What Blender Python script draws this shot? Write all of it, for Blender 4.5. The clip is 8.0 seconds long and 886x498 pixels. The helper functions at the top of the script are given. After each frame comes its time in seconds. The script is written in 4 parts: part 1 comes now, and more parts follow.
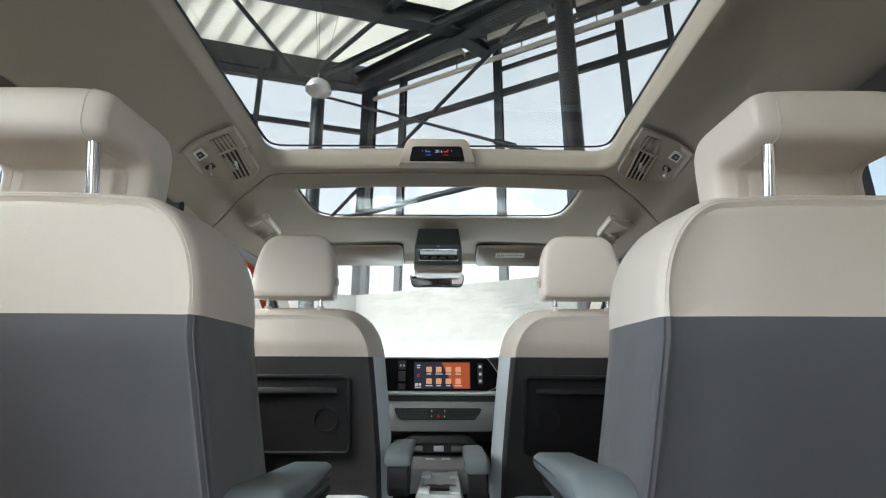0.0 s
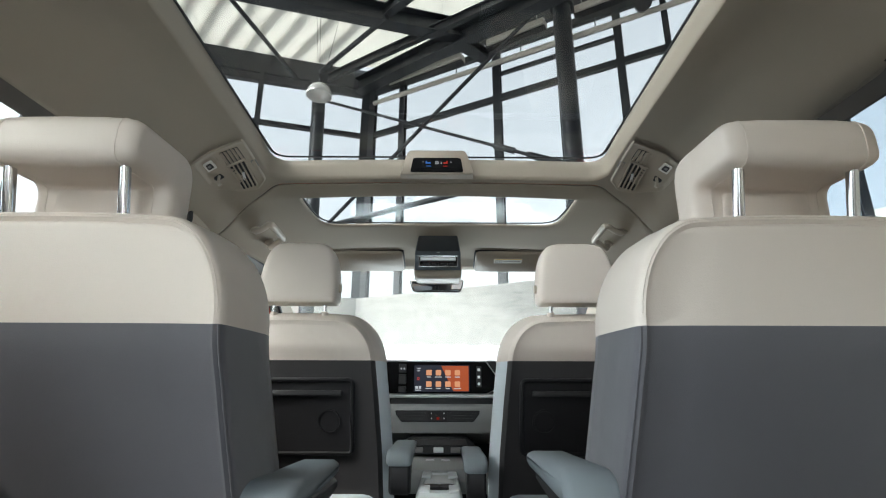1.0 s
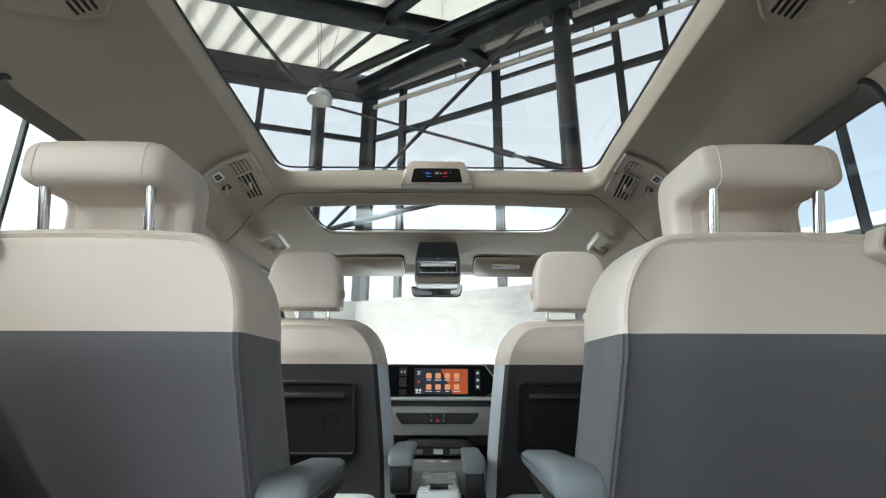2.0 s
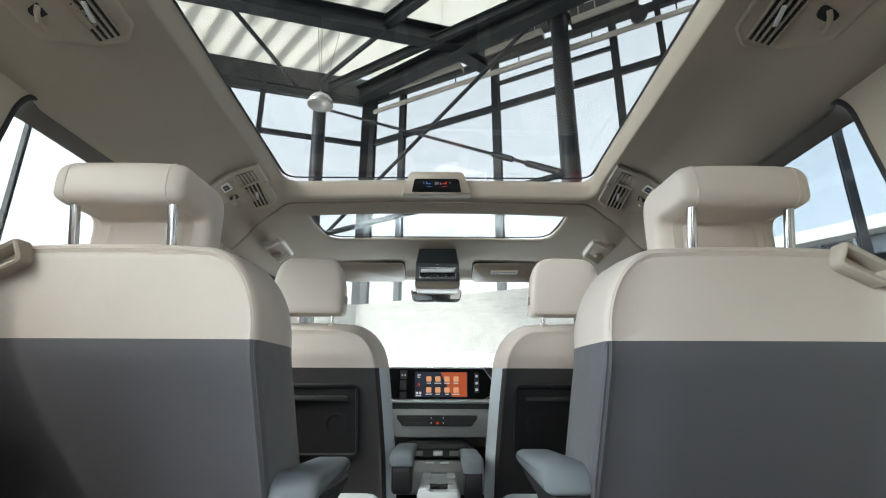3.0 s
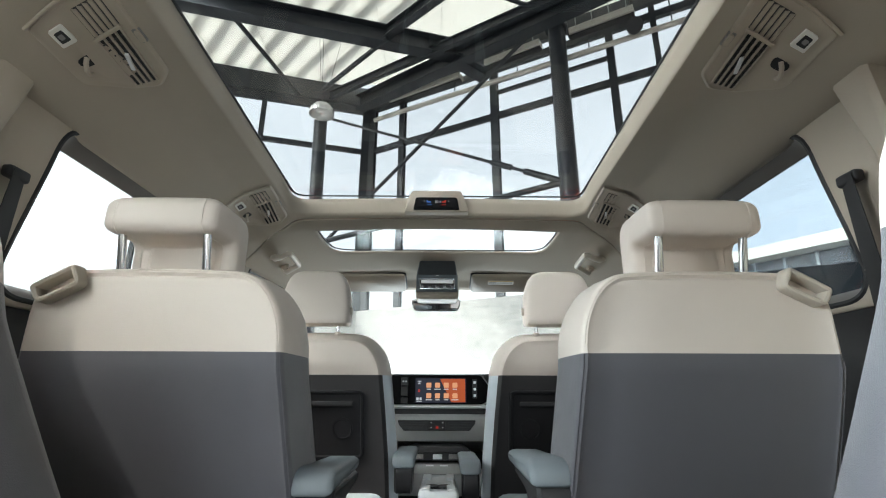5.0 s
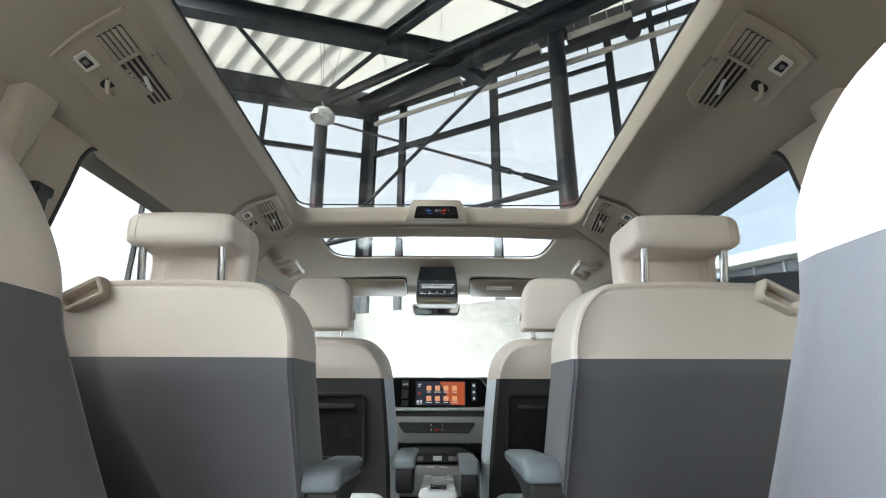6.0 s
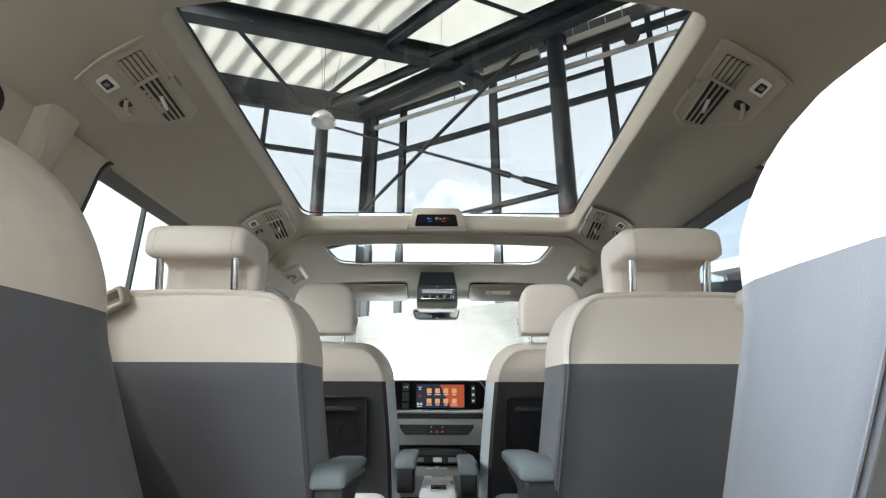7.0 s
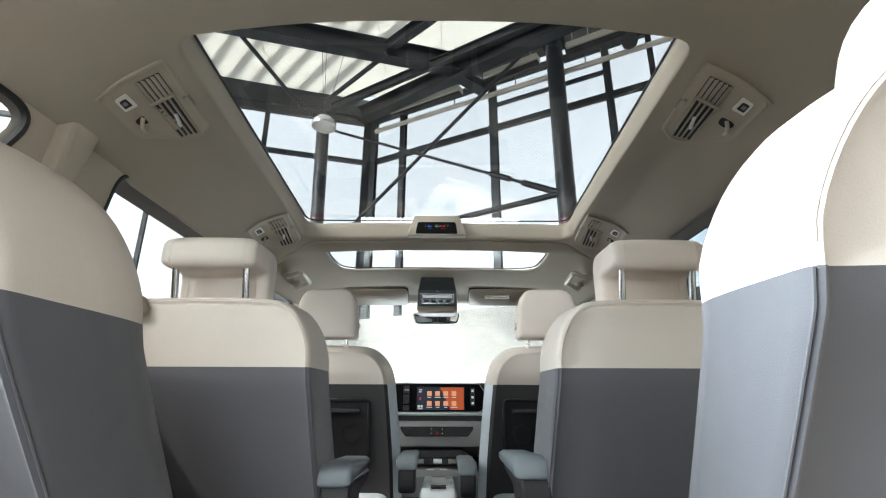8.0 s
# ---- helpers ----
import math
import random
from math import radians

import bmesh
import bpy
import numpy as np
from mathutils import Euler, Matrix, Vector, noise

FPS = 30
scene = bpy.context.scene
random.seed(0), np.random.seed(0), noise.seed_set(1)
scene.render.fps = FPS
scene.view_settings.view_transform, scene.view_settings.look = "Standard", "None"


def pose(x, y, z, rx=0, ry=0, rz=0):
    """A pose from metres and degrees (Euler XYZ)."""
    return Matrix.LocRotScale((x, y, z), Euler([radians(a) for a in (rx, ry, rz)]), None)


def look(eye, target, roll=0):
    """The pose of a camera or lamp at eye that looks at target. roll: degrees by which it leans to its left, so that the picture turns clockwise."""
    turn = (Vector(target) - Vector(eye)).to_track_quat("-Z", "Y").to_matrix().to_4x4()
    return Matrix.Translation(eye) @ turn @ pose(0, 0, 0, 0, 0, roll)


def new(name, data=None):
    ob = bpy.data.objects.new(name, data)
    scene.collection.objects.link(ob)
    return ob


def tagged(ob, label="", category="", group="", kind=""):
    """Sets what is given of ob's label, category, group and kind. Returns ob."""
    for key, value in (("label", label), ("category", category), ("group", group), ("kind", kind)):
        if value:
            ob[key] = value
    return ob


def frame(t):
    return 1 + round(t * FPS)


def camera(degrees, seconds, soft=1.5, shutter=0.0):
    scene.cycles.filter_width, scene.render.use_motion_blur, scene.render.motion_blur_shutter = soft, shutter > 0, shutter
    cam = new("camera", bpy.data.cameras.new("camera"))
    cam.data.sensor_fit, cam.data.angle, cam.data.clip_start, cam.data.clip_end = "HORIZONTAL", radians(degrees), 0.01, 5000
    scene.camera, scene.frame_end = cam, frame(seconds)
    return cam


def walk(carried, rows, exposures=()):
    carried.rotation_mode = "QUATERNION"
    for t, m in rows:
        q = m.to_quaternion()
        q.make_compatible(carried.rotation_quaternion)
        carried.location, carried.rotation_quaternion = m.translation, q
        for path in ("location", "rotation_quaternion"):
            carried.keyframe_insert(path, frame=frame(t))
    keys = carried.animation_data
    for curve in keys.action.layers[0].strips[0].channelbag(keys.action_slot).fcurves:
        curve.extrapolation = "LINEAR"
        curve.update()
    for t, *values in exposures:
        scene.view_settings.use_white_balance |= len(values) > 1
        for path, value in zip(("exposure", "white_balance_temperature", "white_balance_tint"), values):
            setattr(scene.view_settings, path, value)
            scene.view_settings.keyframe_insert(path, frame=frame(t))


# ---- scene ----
cam = camera(86.0, 8.0, soft=1.1)
EYE = 1.20
ROWS = [
    (0, 0.0000, 15.467, -0.104, -0.226),
    (0.5, -0.0259, 15.626, -0.129, -0.223),
    (1, -0.0539, 15.788, -0.152, -0.221),
    (1.5, -0.0793, 15.951, -0.174, -0.218),
    (3, -0.1604, 16.444, -0.232, -0.210),
    (3.5, -0.1855, 16.607, -0.248, -0.207),
    (4, -0.2142, 16.769, -0.262, -0.204),
    (4.5, -0.2395, 16.929, -0.274, -0.201),
    (6, -0.3209, 17.389, -0.298, -0.193),
    (6.5, -0.3470, 17.535, -0.302, -0.190),
    (7, -0.3757, 17.675, -0.303, -0.188),
    (7.5, -0.4017, 17.809, -0.302, -0.186),
    (8, -0.4300, 17.937, -0.299, -0.184),
]
walk(cam, [(t, pose(0.013, y, EYE, 90 + pitch, roll, yaw)) for t, y, pitch, yaw, roll in ROWS],
     exposures=((0.0, 1.48, 6300, 7.5), (3.5, 1.56, 6300, 7.5), (8.0, 1.62, 6350, 8.5)))

# ---- light ----
world = bpy.data.worlds.new("world")
scene.world = world
world.use_nodes = True
wn = world.node_tree
sky = wn.nodes.new("ShaderNodeTexSky")
sky.sky_type, sky.sun_disc = "NISHITA", False
sky.sun_elevation, sky.sun_rotation = radians(42), radians(230)
sky.dust_density, sky.air_density = 6.0, 1.0
haze = wn.nodes.new("ShaderNodeHueSaturation")
haze.inputs["Saturation"].default_value, haze.inputs["Value"].default_value = 0.10, 1.30
wn.links.new(sky.outputs[0], haze.inputs["Color"])
wn.links.new(haze.outputs[0], wn.nodes["Background"].inputs[0])
wn.nodes["Background"].inputs[1].default_value = 0.15
sun = new("sun", bpy.data.lights.new("sun", "SUN"))
sun.data.energy, sun.data.angle, sun.data.color = 0.9, radians(1), (1.0, 0.95, 0.88)
sun.matrix_world = look((-6.0, -5.0, 7.0), (0, 0, 0))


def sky_window(name, at, aim, w, h, watts, spread=115):
    """An added area lamp at one of the van's openings, standing in for the sky's light."""
    ob = new(name, bpy.data.lights.new(name, "AREA"))
    ob.data.shape, ob.data.size, ob.data.size_y, ob.data.energy, ob.data.color = "RECTANGLE", w, h, watts, (0.85, 0.955, 1.0)
    ob.data.spread = radians(spread)
    ob.matrix_world = look((at[0], at[1], at[2] + EYE), (aim[0], aim[1], aim[2] + EYE))


sky_window("sky_light_tailgate", (-0.10, -1.3, 0.16), (-0.36, 0.6, 0.07), 0.5, 0.5, 0.40, 56)
sky_window("sky_light_quarter_window", (-1.0, -0.54, 0.46), (0.5, -0.30, -0.15), 0.8, 0.26, 4.7, 52)
sky_window("sky_light_door_window", (-1.0, 0.94, 0.46), (0.4, 0.55, -0.05), 0.6, 0.28, 0.35, 80)
# added upward fill, hidden behind the dash top, brightens the front headliner
sky_window("dash_fill_light", (0.0, 2.84, 0.095), (0.0, 2.5, 0.80), 1.15, 0.18, 6.0, 150)


# ---- materials ----
def material(name, colour, rough=0.6, metal=0.0, scale=200.0, vary=0.08, bump=0.1, coat=0.0, soft=0.0):
    m = bpy.data.materials.new(name)
    m.use_nodes = True
    nt = m.node_tree
    b = nt.nodes["Principled BSDF"]
    b.inputs["Roughness"].default_value, b.inputs["Metallic"].default_value = rough, metal
    b.inputs["Coat Weight"].default_value = coat
    tc = nt.nodes.new("ShaderNodeTexCoord")
    n1, n2 = nt.nodes.new("ShaderNodeTexNoise"), nt.nodes.new("ShaderNodeTexNoise")
    n1.inputs["Scale"].default_value, n2.inputs["Scale"].default_value = scale, 5.0
    n1.inputs["Detail"].default_value, n2.inputs["Detail"].default_value = 3.0, 4.0
    add = nt.nodes.new("ShaderNodeMath")
    add.operation = "MULTIPLY_ADD"
    add.inputs[1].default_value = 0.45
    ramp = nt.nodes.new("ShaderNodeMix")
    ramp.data_type = "RGBA"
    lo = [max(0.0, c * (1 - vary)) for c in colour]
    hi = [min(1.0, c * (1 + vary)) for c in colour]
    ramp.inputs[6].default_value, ramp.inputs[7].default_value = (*lo, 1), (*hi, 1)
    half = nt.nodes.new("ShaderNodeMath")
    half.operation = "MULTIPLY"
    half.inputs[1].default_value = 0.55
    for n in (n1, n2):
        nt.links.new(tc.outputs["Object"], n.inputs["Vector"])
    nt.links.new(n2.outputs[0], half.inputs[0])
    nt.links.new(n1.outputs[0], add.inputs[0])
    nt.links.new(half.outputs[0], add.inputs[2])
    nt.links.new(add.outputs[0], ramp.inputs[0])
    nt.links.new(ramp.outputs[2], b.inputs["Base Color"])
    if bump:
        bp = nt.nodes.new("ShaderNodeBump")
        bp.inputs["Strength"].default_value, bp.inputs["Distance"].default_value = bump, 0.001
        nt.links.new(n1.outputs[0], bp.inputs["Height"])
        nt.links.new(bp.outputs[0], b.inputs["Normal"])
        if soft:
            # shallow creases of stretched upholstery
            n3, b2 = nt.nodes.new("ShaderNodeTexNoise"), nt.nodes.new("ShaderNodeBump")
            n3.inputs["Scale"].default_value, n3.inputs["Detail"].default_value, n3.inputs["Distortion"].default_value = 11.0, 1.5, 0.6
            b2.inputs["Strength"].default_value, b2.inputs["Distance"].default_value = soft, 0.008
            nt.links.new(tc.outputs["Object"], n3.inputs["Vector"])
            nt.links.new(n3.outputs[0], b2.inputs["Height"])
            nt.links.new(b2.outputs[0], bp.inputs["Normal"])
    return m


def glass(name, tint=(1, 1, 1), gloss=1.0):
    m = bpy.data.materials.new(name)
    m.use_nodes = True
    nt = m.node_tree
    nt.nodes.remove(nt.nodes["Principled BSDF"])
    out = nt.nodes["Material Output"]
    tr, gl, mix = nt.nodes.new("ShaderNodeBsdfTransparent"), nt.nodes.new("ShaderNodeBsdfGlossy"), nt.nodes.new("ShaderNodeMixShader")
    tr.inputs[0].default_value = (*tint, 1)
    gl.inputs["Roughness"].default_value = 0.0
    lw, pw, mul = nt.nodes.new("ShaderNodeLayerWeight"), nt.nodes.new("ShaderNodeMath"), nt.nodes.new("ShaderNodeMath")
    lw.inputs[0].default_value = 0.5
    pw.operation, pw.inputs[1].default_value = "POWER", 4.0
    mul.operation = "MULTIPLY_ADD"
    mul.inputs[1].default_value, mul.inputs[2].default_value = 0.9 * gloss, 0.04 * gloss
    nt.links.new(lw.outputs["Facing"], pw.inputs[0])
    nt.links.new(pw.outputs[0], mul.inputs[0])
    nt.links.new(mul.outputs[0], mix.inputs[0])
    nt.links.new(tr.outputs[0], mix.inputs[1])
    nt.links.new(gl.outputs[0], mix.inputs[2])
    nt.links.new(mix.outputs[0], out.inputs[0])
    return m


def glowing(name, colour, strength):
    m = bpy.data.materials.new(name)
    m.use_nodes = True
    b = m.node_tree.nodes["Principled BSDF"]
    b.inputs["Base Color"].default_value = (0.01, 0.01, 0.01, 1)
    b.inputs["Emission Color"].default_value = (*colour, 1)
    b.inputs["Emission Strength"].default_value = strength
    b.inputs["Roughness"].default_value, b.inputs["Specular IOR Level"].default_value = 0.3, 0.12
    return m


def sheet_material(name, colour, share):
    m = bpy.data.materials.new(name)
    m.use_nodes = True
    nt = m.node_tree
    nt.nodes.remove(nt.nodes["Principled BSDF"])
    d, tl, mix = nt.nodes.new("ShaderNodeBsdfDiffuse"), nt.nodes.new("ShaderNodeBsdfTranslucent"), nt.nodes.new("ShaderNodeMixShader")
    n = nt.nodes.new("ShaderNodeTexNoise")
    n.inputs["Scale"].default_value = 1.3
    tone = nt.nodes.new("ShaderNodeMix")
    tone.data_type = "RGBA"
    tone.inputs[6].default_value = (*[c * 0.85 for c in colour], 1)
    tone.inputs[7].default_value = (*colour, 1)
    nt.links.new(n.outputs[0], tone.inputs[0])
    for s in (d, tl):
        nt.links.new(tone.outputs[2], s.inputs[0])
    mix.inputs[0].default_value = share
    nt.links.new(d.outputs[0], mix.inputs[1])
    nt.links.new(tl.outputs[0], mix.inputs[2])
    nt.links.new(mix.outputs[0], nt.nodes["Material Output"].inputs[0])
    return m


HEADLINER = material("headliner_cloth", (0.375, 0.33, 0.268), 0.95, scale=900, vary=0.05, bump=0.25)
TRIM = material("pillar_plastic", (0.41, 0.355, 0.285), 0.55, scale=700, vary=0.04, bump=0.12)
LEATHER = material("beige_leather", (0.66, 0.585, 0.52), 0.5, scale=650, vary=0.05, bump=0.22, soft=0.35)
CLOTH = material("grey_cloth", (0.098, 0.096, 0.108), 0.72, scale=1200, vary=0.14, bump=0.35, soft=0.3)
SIDE_CLOTH = material("pale_side_cloth", (0.66, 0.71, 0.75), 0.85, scale=1200, vary=0.1, bump=0.3)
DASH_GREY = material("dash_grey_plastic", (0.33, 0.335, 0.33), 0.5, scale=600, vary=0.05, bump=0.15)
SHELL = material("seat_shell_plastic", (0.042, 0.040, 0.041), 0.65, scale=900, vary=0.1, bump=0.2)
FRAME = material("window_reveal_plastic", (0.12, 0.108, 0.095), 0.6, scale=600, vary=0.06, bump=0.15)
PAD = material("grey_pad", (0.215, 0.245, 0.265), 0.6, scale=800, vary=0.06, bump=0.2)
DARK = material("dark_plastic", (0.018, 0.0175, 0.019), 0.55, scale=600, vary=0.12, bump=0.2)
MID = material("mid_grey_plastic", (0.22, 0.215, 0.21), 0.5, scale=600, vary=0.08, bump=0.15)
PALE = material("pale_grey_plastic", (0.74, 0.76, 0.765), 0.4, scale=600, vary=0.05, bump=0.08)
PIANO = material("gloss_black_plastic", (0.008, 0.008, 0.009), 0.08, vary=0.1, bump=0.0, coat=0.4)
SLATE = material("slate_grey_plastic", (0.115, 0.135, 0.15), 0.45, scale=600, vary=0.08, bump=0.12)
COVER = material("dark_slate_plastic", (0.045, 0.05, 0.055), 0.5, scale=600, vary=0.08, bump=0.12)
CHROME = material("chrome", (0.62, 0.63, 0.65), 0.14, metal=1.0, vary=0.02, bump=0.0)
SILVER = material("satin_silver", (0.6, 0.6, 0.6), 0.3, metal=0.9, vary=0.03, bump=0.0)
RUBBER = material("black_rubber", (0.012, 0.012, 0.013), 0.6, vary=0.1, bump=0.1)
BEZEL = material("matt_black_bezel", (0.004, 0.004, 0.0045), 0.7, vary=0.05, bump=0.0)
CLOTH.node_tree.nodes["Principled BSDF"].inputs["Sheen Weight"].default_value = 0.35
CLOTH.node_tree.nodes["Principled BSDF"].inputs["Sheen Roughness"].default_value = 0.45
BEZEL.node_tree.nodes["Principled BSDF"].inputs["Specular IOR Level"].default_value = 0.1
PAINT = material("orange_red_paint", (0.50, 0.055, 0.02), 0.25, vary=0.03, bump=0.0, coat=0.8)
CARPET = material("black_carpet", (0.03, 0.03, 0.032), 0.95, scale=400, vary=0.3, bump=0.6)
STEEL = material("dark_painted_steel", (0.020, 0.023, 0.028), 0.42, scale=30, vary=0.2, bump=0.05)
STEEL_PALE = material("pale_galvanised_steel", (0.40, 0.41, 0.40), 0.45, metal=0.3, scale=25, vary=0.15, bump=0.05)
CONCRETE = material("pale_concrete", (0.36, 0.35, 0.33), 0.9, scale=9, vary=0.35, bump=0.8)
PAVING = material("pale_paving", (0.21, 0.205, 0.20), 0.85, scale=12, vary=0.15, bump=0.3)
LEAF = material("leaf_green", (0.07, 0.10, 0.035), 0.6, scale=20, vary=0.4, bump=0.2)
BARK = material("bark", (0.12, 0.09, 0.06), 0.9, scale=30, vary=0.3, bump=0.6)
STICKER = material("white_sticker", (0.78, 0.77, 0.72), 0.4, vary=0.02, bump=0.0)
INK = material("grey_ink", (0.12, 0.12, 0.12), 0.6, vary=0.05, bump=0.0)
YELLOW = material("yellow_ink", (0.75, 0.55, 0.12), 0.5, vary=0.05, bump=0.0)
BEIGE = material("beige_plastic", (0.50, 0.445, 0.375), 0.45, scale=700, vary=0.04, bump=0.1)
MIRROR = material("mirror_glass", (0.75, 0.76, 0.76), 0.02, metal=1.0, vary=0.0, bump=0.0)
ROOF_GLASS = glass("tinted_roof_glass", (0.84, 0.865, 0.87), 0.6)
TINTED = glass("tinted_side_glass", (0.66, 0.72, 0.76), 0.8)
FRONT_ROOF_GLASS = glass("tinted_front_roof_glass", (0.82, 0.845, 0.85), 0.05)
CLEAR = glass("clear_glass", (0.94, 0.97, 0.96), 0.8)


def weathered(m):
    """Long level cracks and drips on a rough wall."""
    nt = m.node_tree
    b = nt.nodes["Principled BSDF"]
    base = b.inputs["Base Color"].links[0].from_socket
    tc, mp, n, cr = nt.nodes.new("ShaderNodeTexCoord"), nt.nodes.new("ShaderNodeMapping"), nt.nodes.new("ShaderNodeTexNoise"), nt.nodes.new("ShaderNodeValToRGB")
    mp.inputs["Scale"].default_value = (0.3, 0.3, 2.6)
    n.inputs["Scale"].default_value, n.inputs["Detail"].default_value, n.inputs["Roughness"].default_value = 1.6, 9.0, 0.62
    el = cr.color_ramp.elements
    el[0].position, el[0].color = 0.478, (1, 1, 1, 1)
    el[1].position, el[1].color = 0.492, (0.42, 0.42, 0.40, 1)
    last = el.new(0.506)
    last.color = (1, 1, 1, 1)
    mul = nt.nodes.new("ShaderNodeMix")
    mul.data_type, mul.blend_type = "RGBA", "MULTIPLY"
    mul.inputs[0].default_value = 0.45
    nt.links.new(tc.outputs["Object"], mp.inputs["Vector"])
    nt.links.new(mp.outputs[0], n.inputs["Vector"])
    nt.links.new(n.outputs[0], cr.inputs[0])
    nt.links.new(base, mul.inputs[6])
    nt.links.new(cr.outputs[0], mul.inputs[7])
    nt.links.new(mul.outputs[2], b.inputs["Base Color"])


weathered(CONCRETE)
# windscreen glass with a pale translucent share that imitates veiling glare
VEILED = glass("glare_veiled_windscreen_glass", (0.94, 0.97, 0.96), 0.3)
veil_nodes = VEILED.node_tree
glare_veil, veil_mix = veil_nodes.nodes.new("ShaderNodeBsdfTranslucent"), veil_nodes.nodes.new("ShaderNodeMixShader")
glare_veil.inputs[0].default_value, veil_mix.inputs[0].default_value = (0.80, 0.86, 0.86, 1), 0.12
clean = veil_nodes.nodes["Material Output"].inputs[0].links[0].from_socket
veil_nodes.links.new(clean, veil_mix.inputs[1])
veil_nodes.links.new(glare_veil.outputs[0], veil_mix.inputs[2])
veil_nodes.links.new(veil_mix.outputs[0], veil_nodes.nodes["Material Output"].inputs[0])
HALL_GLASS = glass("hall_glass", (0.94, 0.95, 0.955), 0.4)
SKYLIGHT = sheet_material("cream_translucent_sheet", (0.80, 0.785, 0.735), 0.72)


# ---- building helpers ----
def thing(name, at, label, category, group="", kind=""):
    ob = new(name)
    ob.empty_display_size = 0.05
    ob.location = (at[0], at[1], at[2] + EYE)
    ob["at"] = at
    return tagged(ob, label, category, group, kind)


def base_of(ob):
    p = Vector((0, 0, 0))
    while ob is not None:
        p += Vector(ob.location)
        ob = ob.parent
    return p


def finish(bm, material_, smooth=True, angle=40):
    bmesh.ops.recalc_face_normals(bm, faces=bm.faces)
    me = bpy.data.meshes.new("mesh")
    bm.to_mesh(me)
    bm.free()
    me.materials.append(material_)
    if smooth:
        me.shade_smooth()
        me.set_sharp_from_angle(angle=radians(angle))
    return me


def part(name, bm, material_, parent, label="", smooth=True, angle=40):
    """One mesh under a thing or a part; bm holds places measured from the first eye's height."""
    p = base_of(parent)
    bmesh.ops.translate(bm, vec=Vector((0, 0, EYE)) - p, verts=bm.verts)
    me = finish(bm, material_, smooth, angle)
    me.name = name
    ob = new(name, me)
    ob.parent = parent
    return tagged(ob, label)


def single(name, bm, material_, label, category, group="", kind="", smooth=True, angle=40):
    vs = [v.co.copy() for v in bm.verts]
    c = Vector((sum(v.x for v in vs) / len(vs), sum(v.y for v in vs) / len(vs), min(v.z for v in vs)))
    bmesh.ops.translate(bm, vec=-c, verts=bm.verts)
    me = finish(bm, material_, smooth, angle)
    me.name = name
    ob = new(name, me)
    ob.location = c + Vector((0, 0, EYE))
    return tagged(ob, label, category, group, kind)


def loft(bm, loops, cap0=True, cap1=True, closed=True):
    rows = [[bm.verts.new(p) for p in lp] for lp in loops]
    n = len(rows[0])
    for a, b in zip(rows, rows[1:]):
        for i in range(n if closed else n - 1):
            j = (i + 1) % n
            bm.faces.new((a[i], a[j], b[j], b[i]))
    if closed:
        if cap0:
            bm.faces.new(rows[0][::-1])
        if cap1:
            bm.faces.new(rows[-1])
    return bm


def rpoly(corners, r, k=5, m=4):
    """A closed outline with rounded corners, k points a corner and m - 1 between."""
    pts, n = [], len(corners)
    rs = r if isinstance(r, (list, tuple)) else [r] * n
    cs = [Vector(c) for c in corners]
    arcs = []
    for i in range(n):
        p, a, b = cs[i], cs[i - 1], cs[(i + 1) % n]
        da, db = (a - p), (b - p)
        ra = min(rs[i], da.length * 0.49, db.length * 0.49)
        s, e = p + da.normalized() * ra, p + db.normalized() * ra
        arcs.append([(s * (1 - t) ** 2 + p * 2 * t * (1 - t) + e * t * t) for t in [q / (k - 1) for q in range(k)]])
    for i in range(n):
        pts += arcs[i]
        e, s = arcs[i][-1], arcs[(i + 1) % n][0]
        pts += [e.lerp(s, q / m) for q in range(1, m)]
    return pts


def shrink(pts, e):
    """The outline moved inwards by e."""
    n, out = len(pts), []
    area = sum(pts[i - 1].x * pts[i].y - pts[i].x * pts[i - 1].y for i in range(n))
    sgn = 1 if area > 0 else -1
    for i in range(n):
        t = pts[(i + 1) % n] - pts[i - 1]
        if t.length < 1e-9:
            out.append(pts[i].copy())
            continue
        t.normalize()
        out.append(pts[i] + Vector((-t.y, t.x)) * e * sgn)
    return out


def box(bm, x0, x1, y0, y1, z0, z1, r=0.004, seg=2):
    g = bmesh.ops.create_cube(bm, size=1.0)
    vs = g["verts"]
    for v in vs:
        v.co = Vector(((x0 + x1) / 2 + v.co.x * (x1 - x0), (y0 + y1) / 2 + v.co.y * (y1 - y0), (z0 + z1) / 2 + v.co.z * (z1 - z0)))
    if r > 0:
        es = list({e for v in vs for e in v.link_edges})
        bmesh.ops.bevel(bm, geom=es, offset=r, segments=seg, profile=0.5, affect="EDGES")
    return bm


def boxbm(*a, **k):
    return box(bmesh.new(), *a, **k)


def rod(bm, a, b, r, n=12, r2=None, turn=0.0):
    a, b = Vector(a), Vector(b)
    q = (b - a).to_track_quat("Z", "Y")
    r2 = r if r2 is None else r2
    loops = []
    for p, rr in ((a, r), (b, r2)):
        loops.append([p + q @ Vector((rr * math.cos(2 * math.pi * i / n + turn), rr * math.sin(2 * math.pi * i / n + turn), 0)) for i in range(n)])
    return loft(bm, loops)


def beam(bm, a, b, w, h):
    """A rectangular bar between two points, w wide and h high."""
    a, b = Vector(a), Vector(b)
    d = (b - a).normalized()
    s = d.cross(Vector((0, 0, 1)))
    s = Vector((1, 0, 0)) if s.length < 1e-4 else s.normalized()
    u = s.cross(d).normalized()
    off = [s * w / 2 + u * h / 2, -s * w / 2 + u * h / 2, -s * w / 2 - u * h / 2, s * w / 2 - u * h / 2]
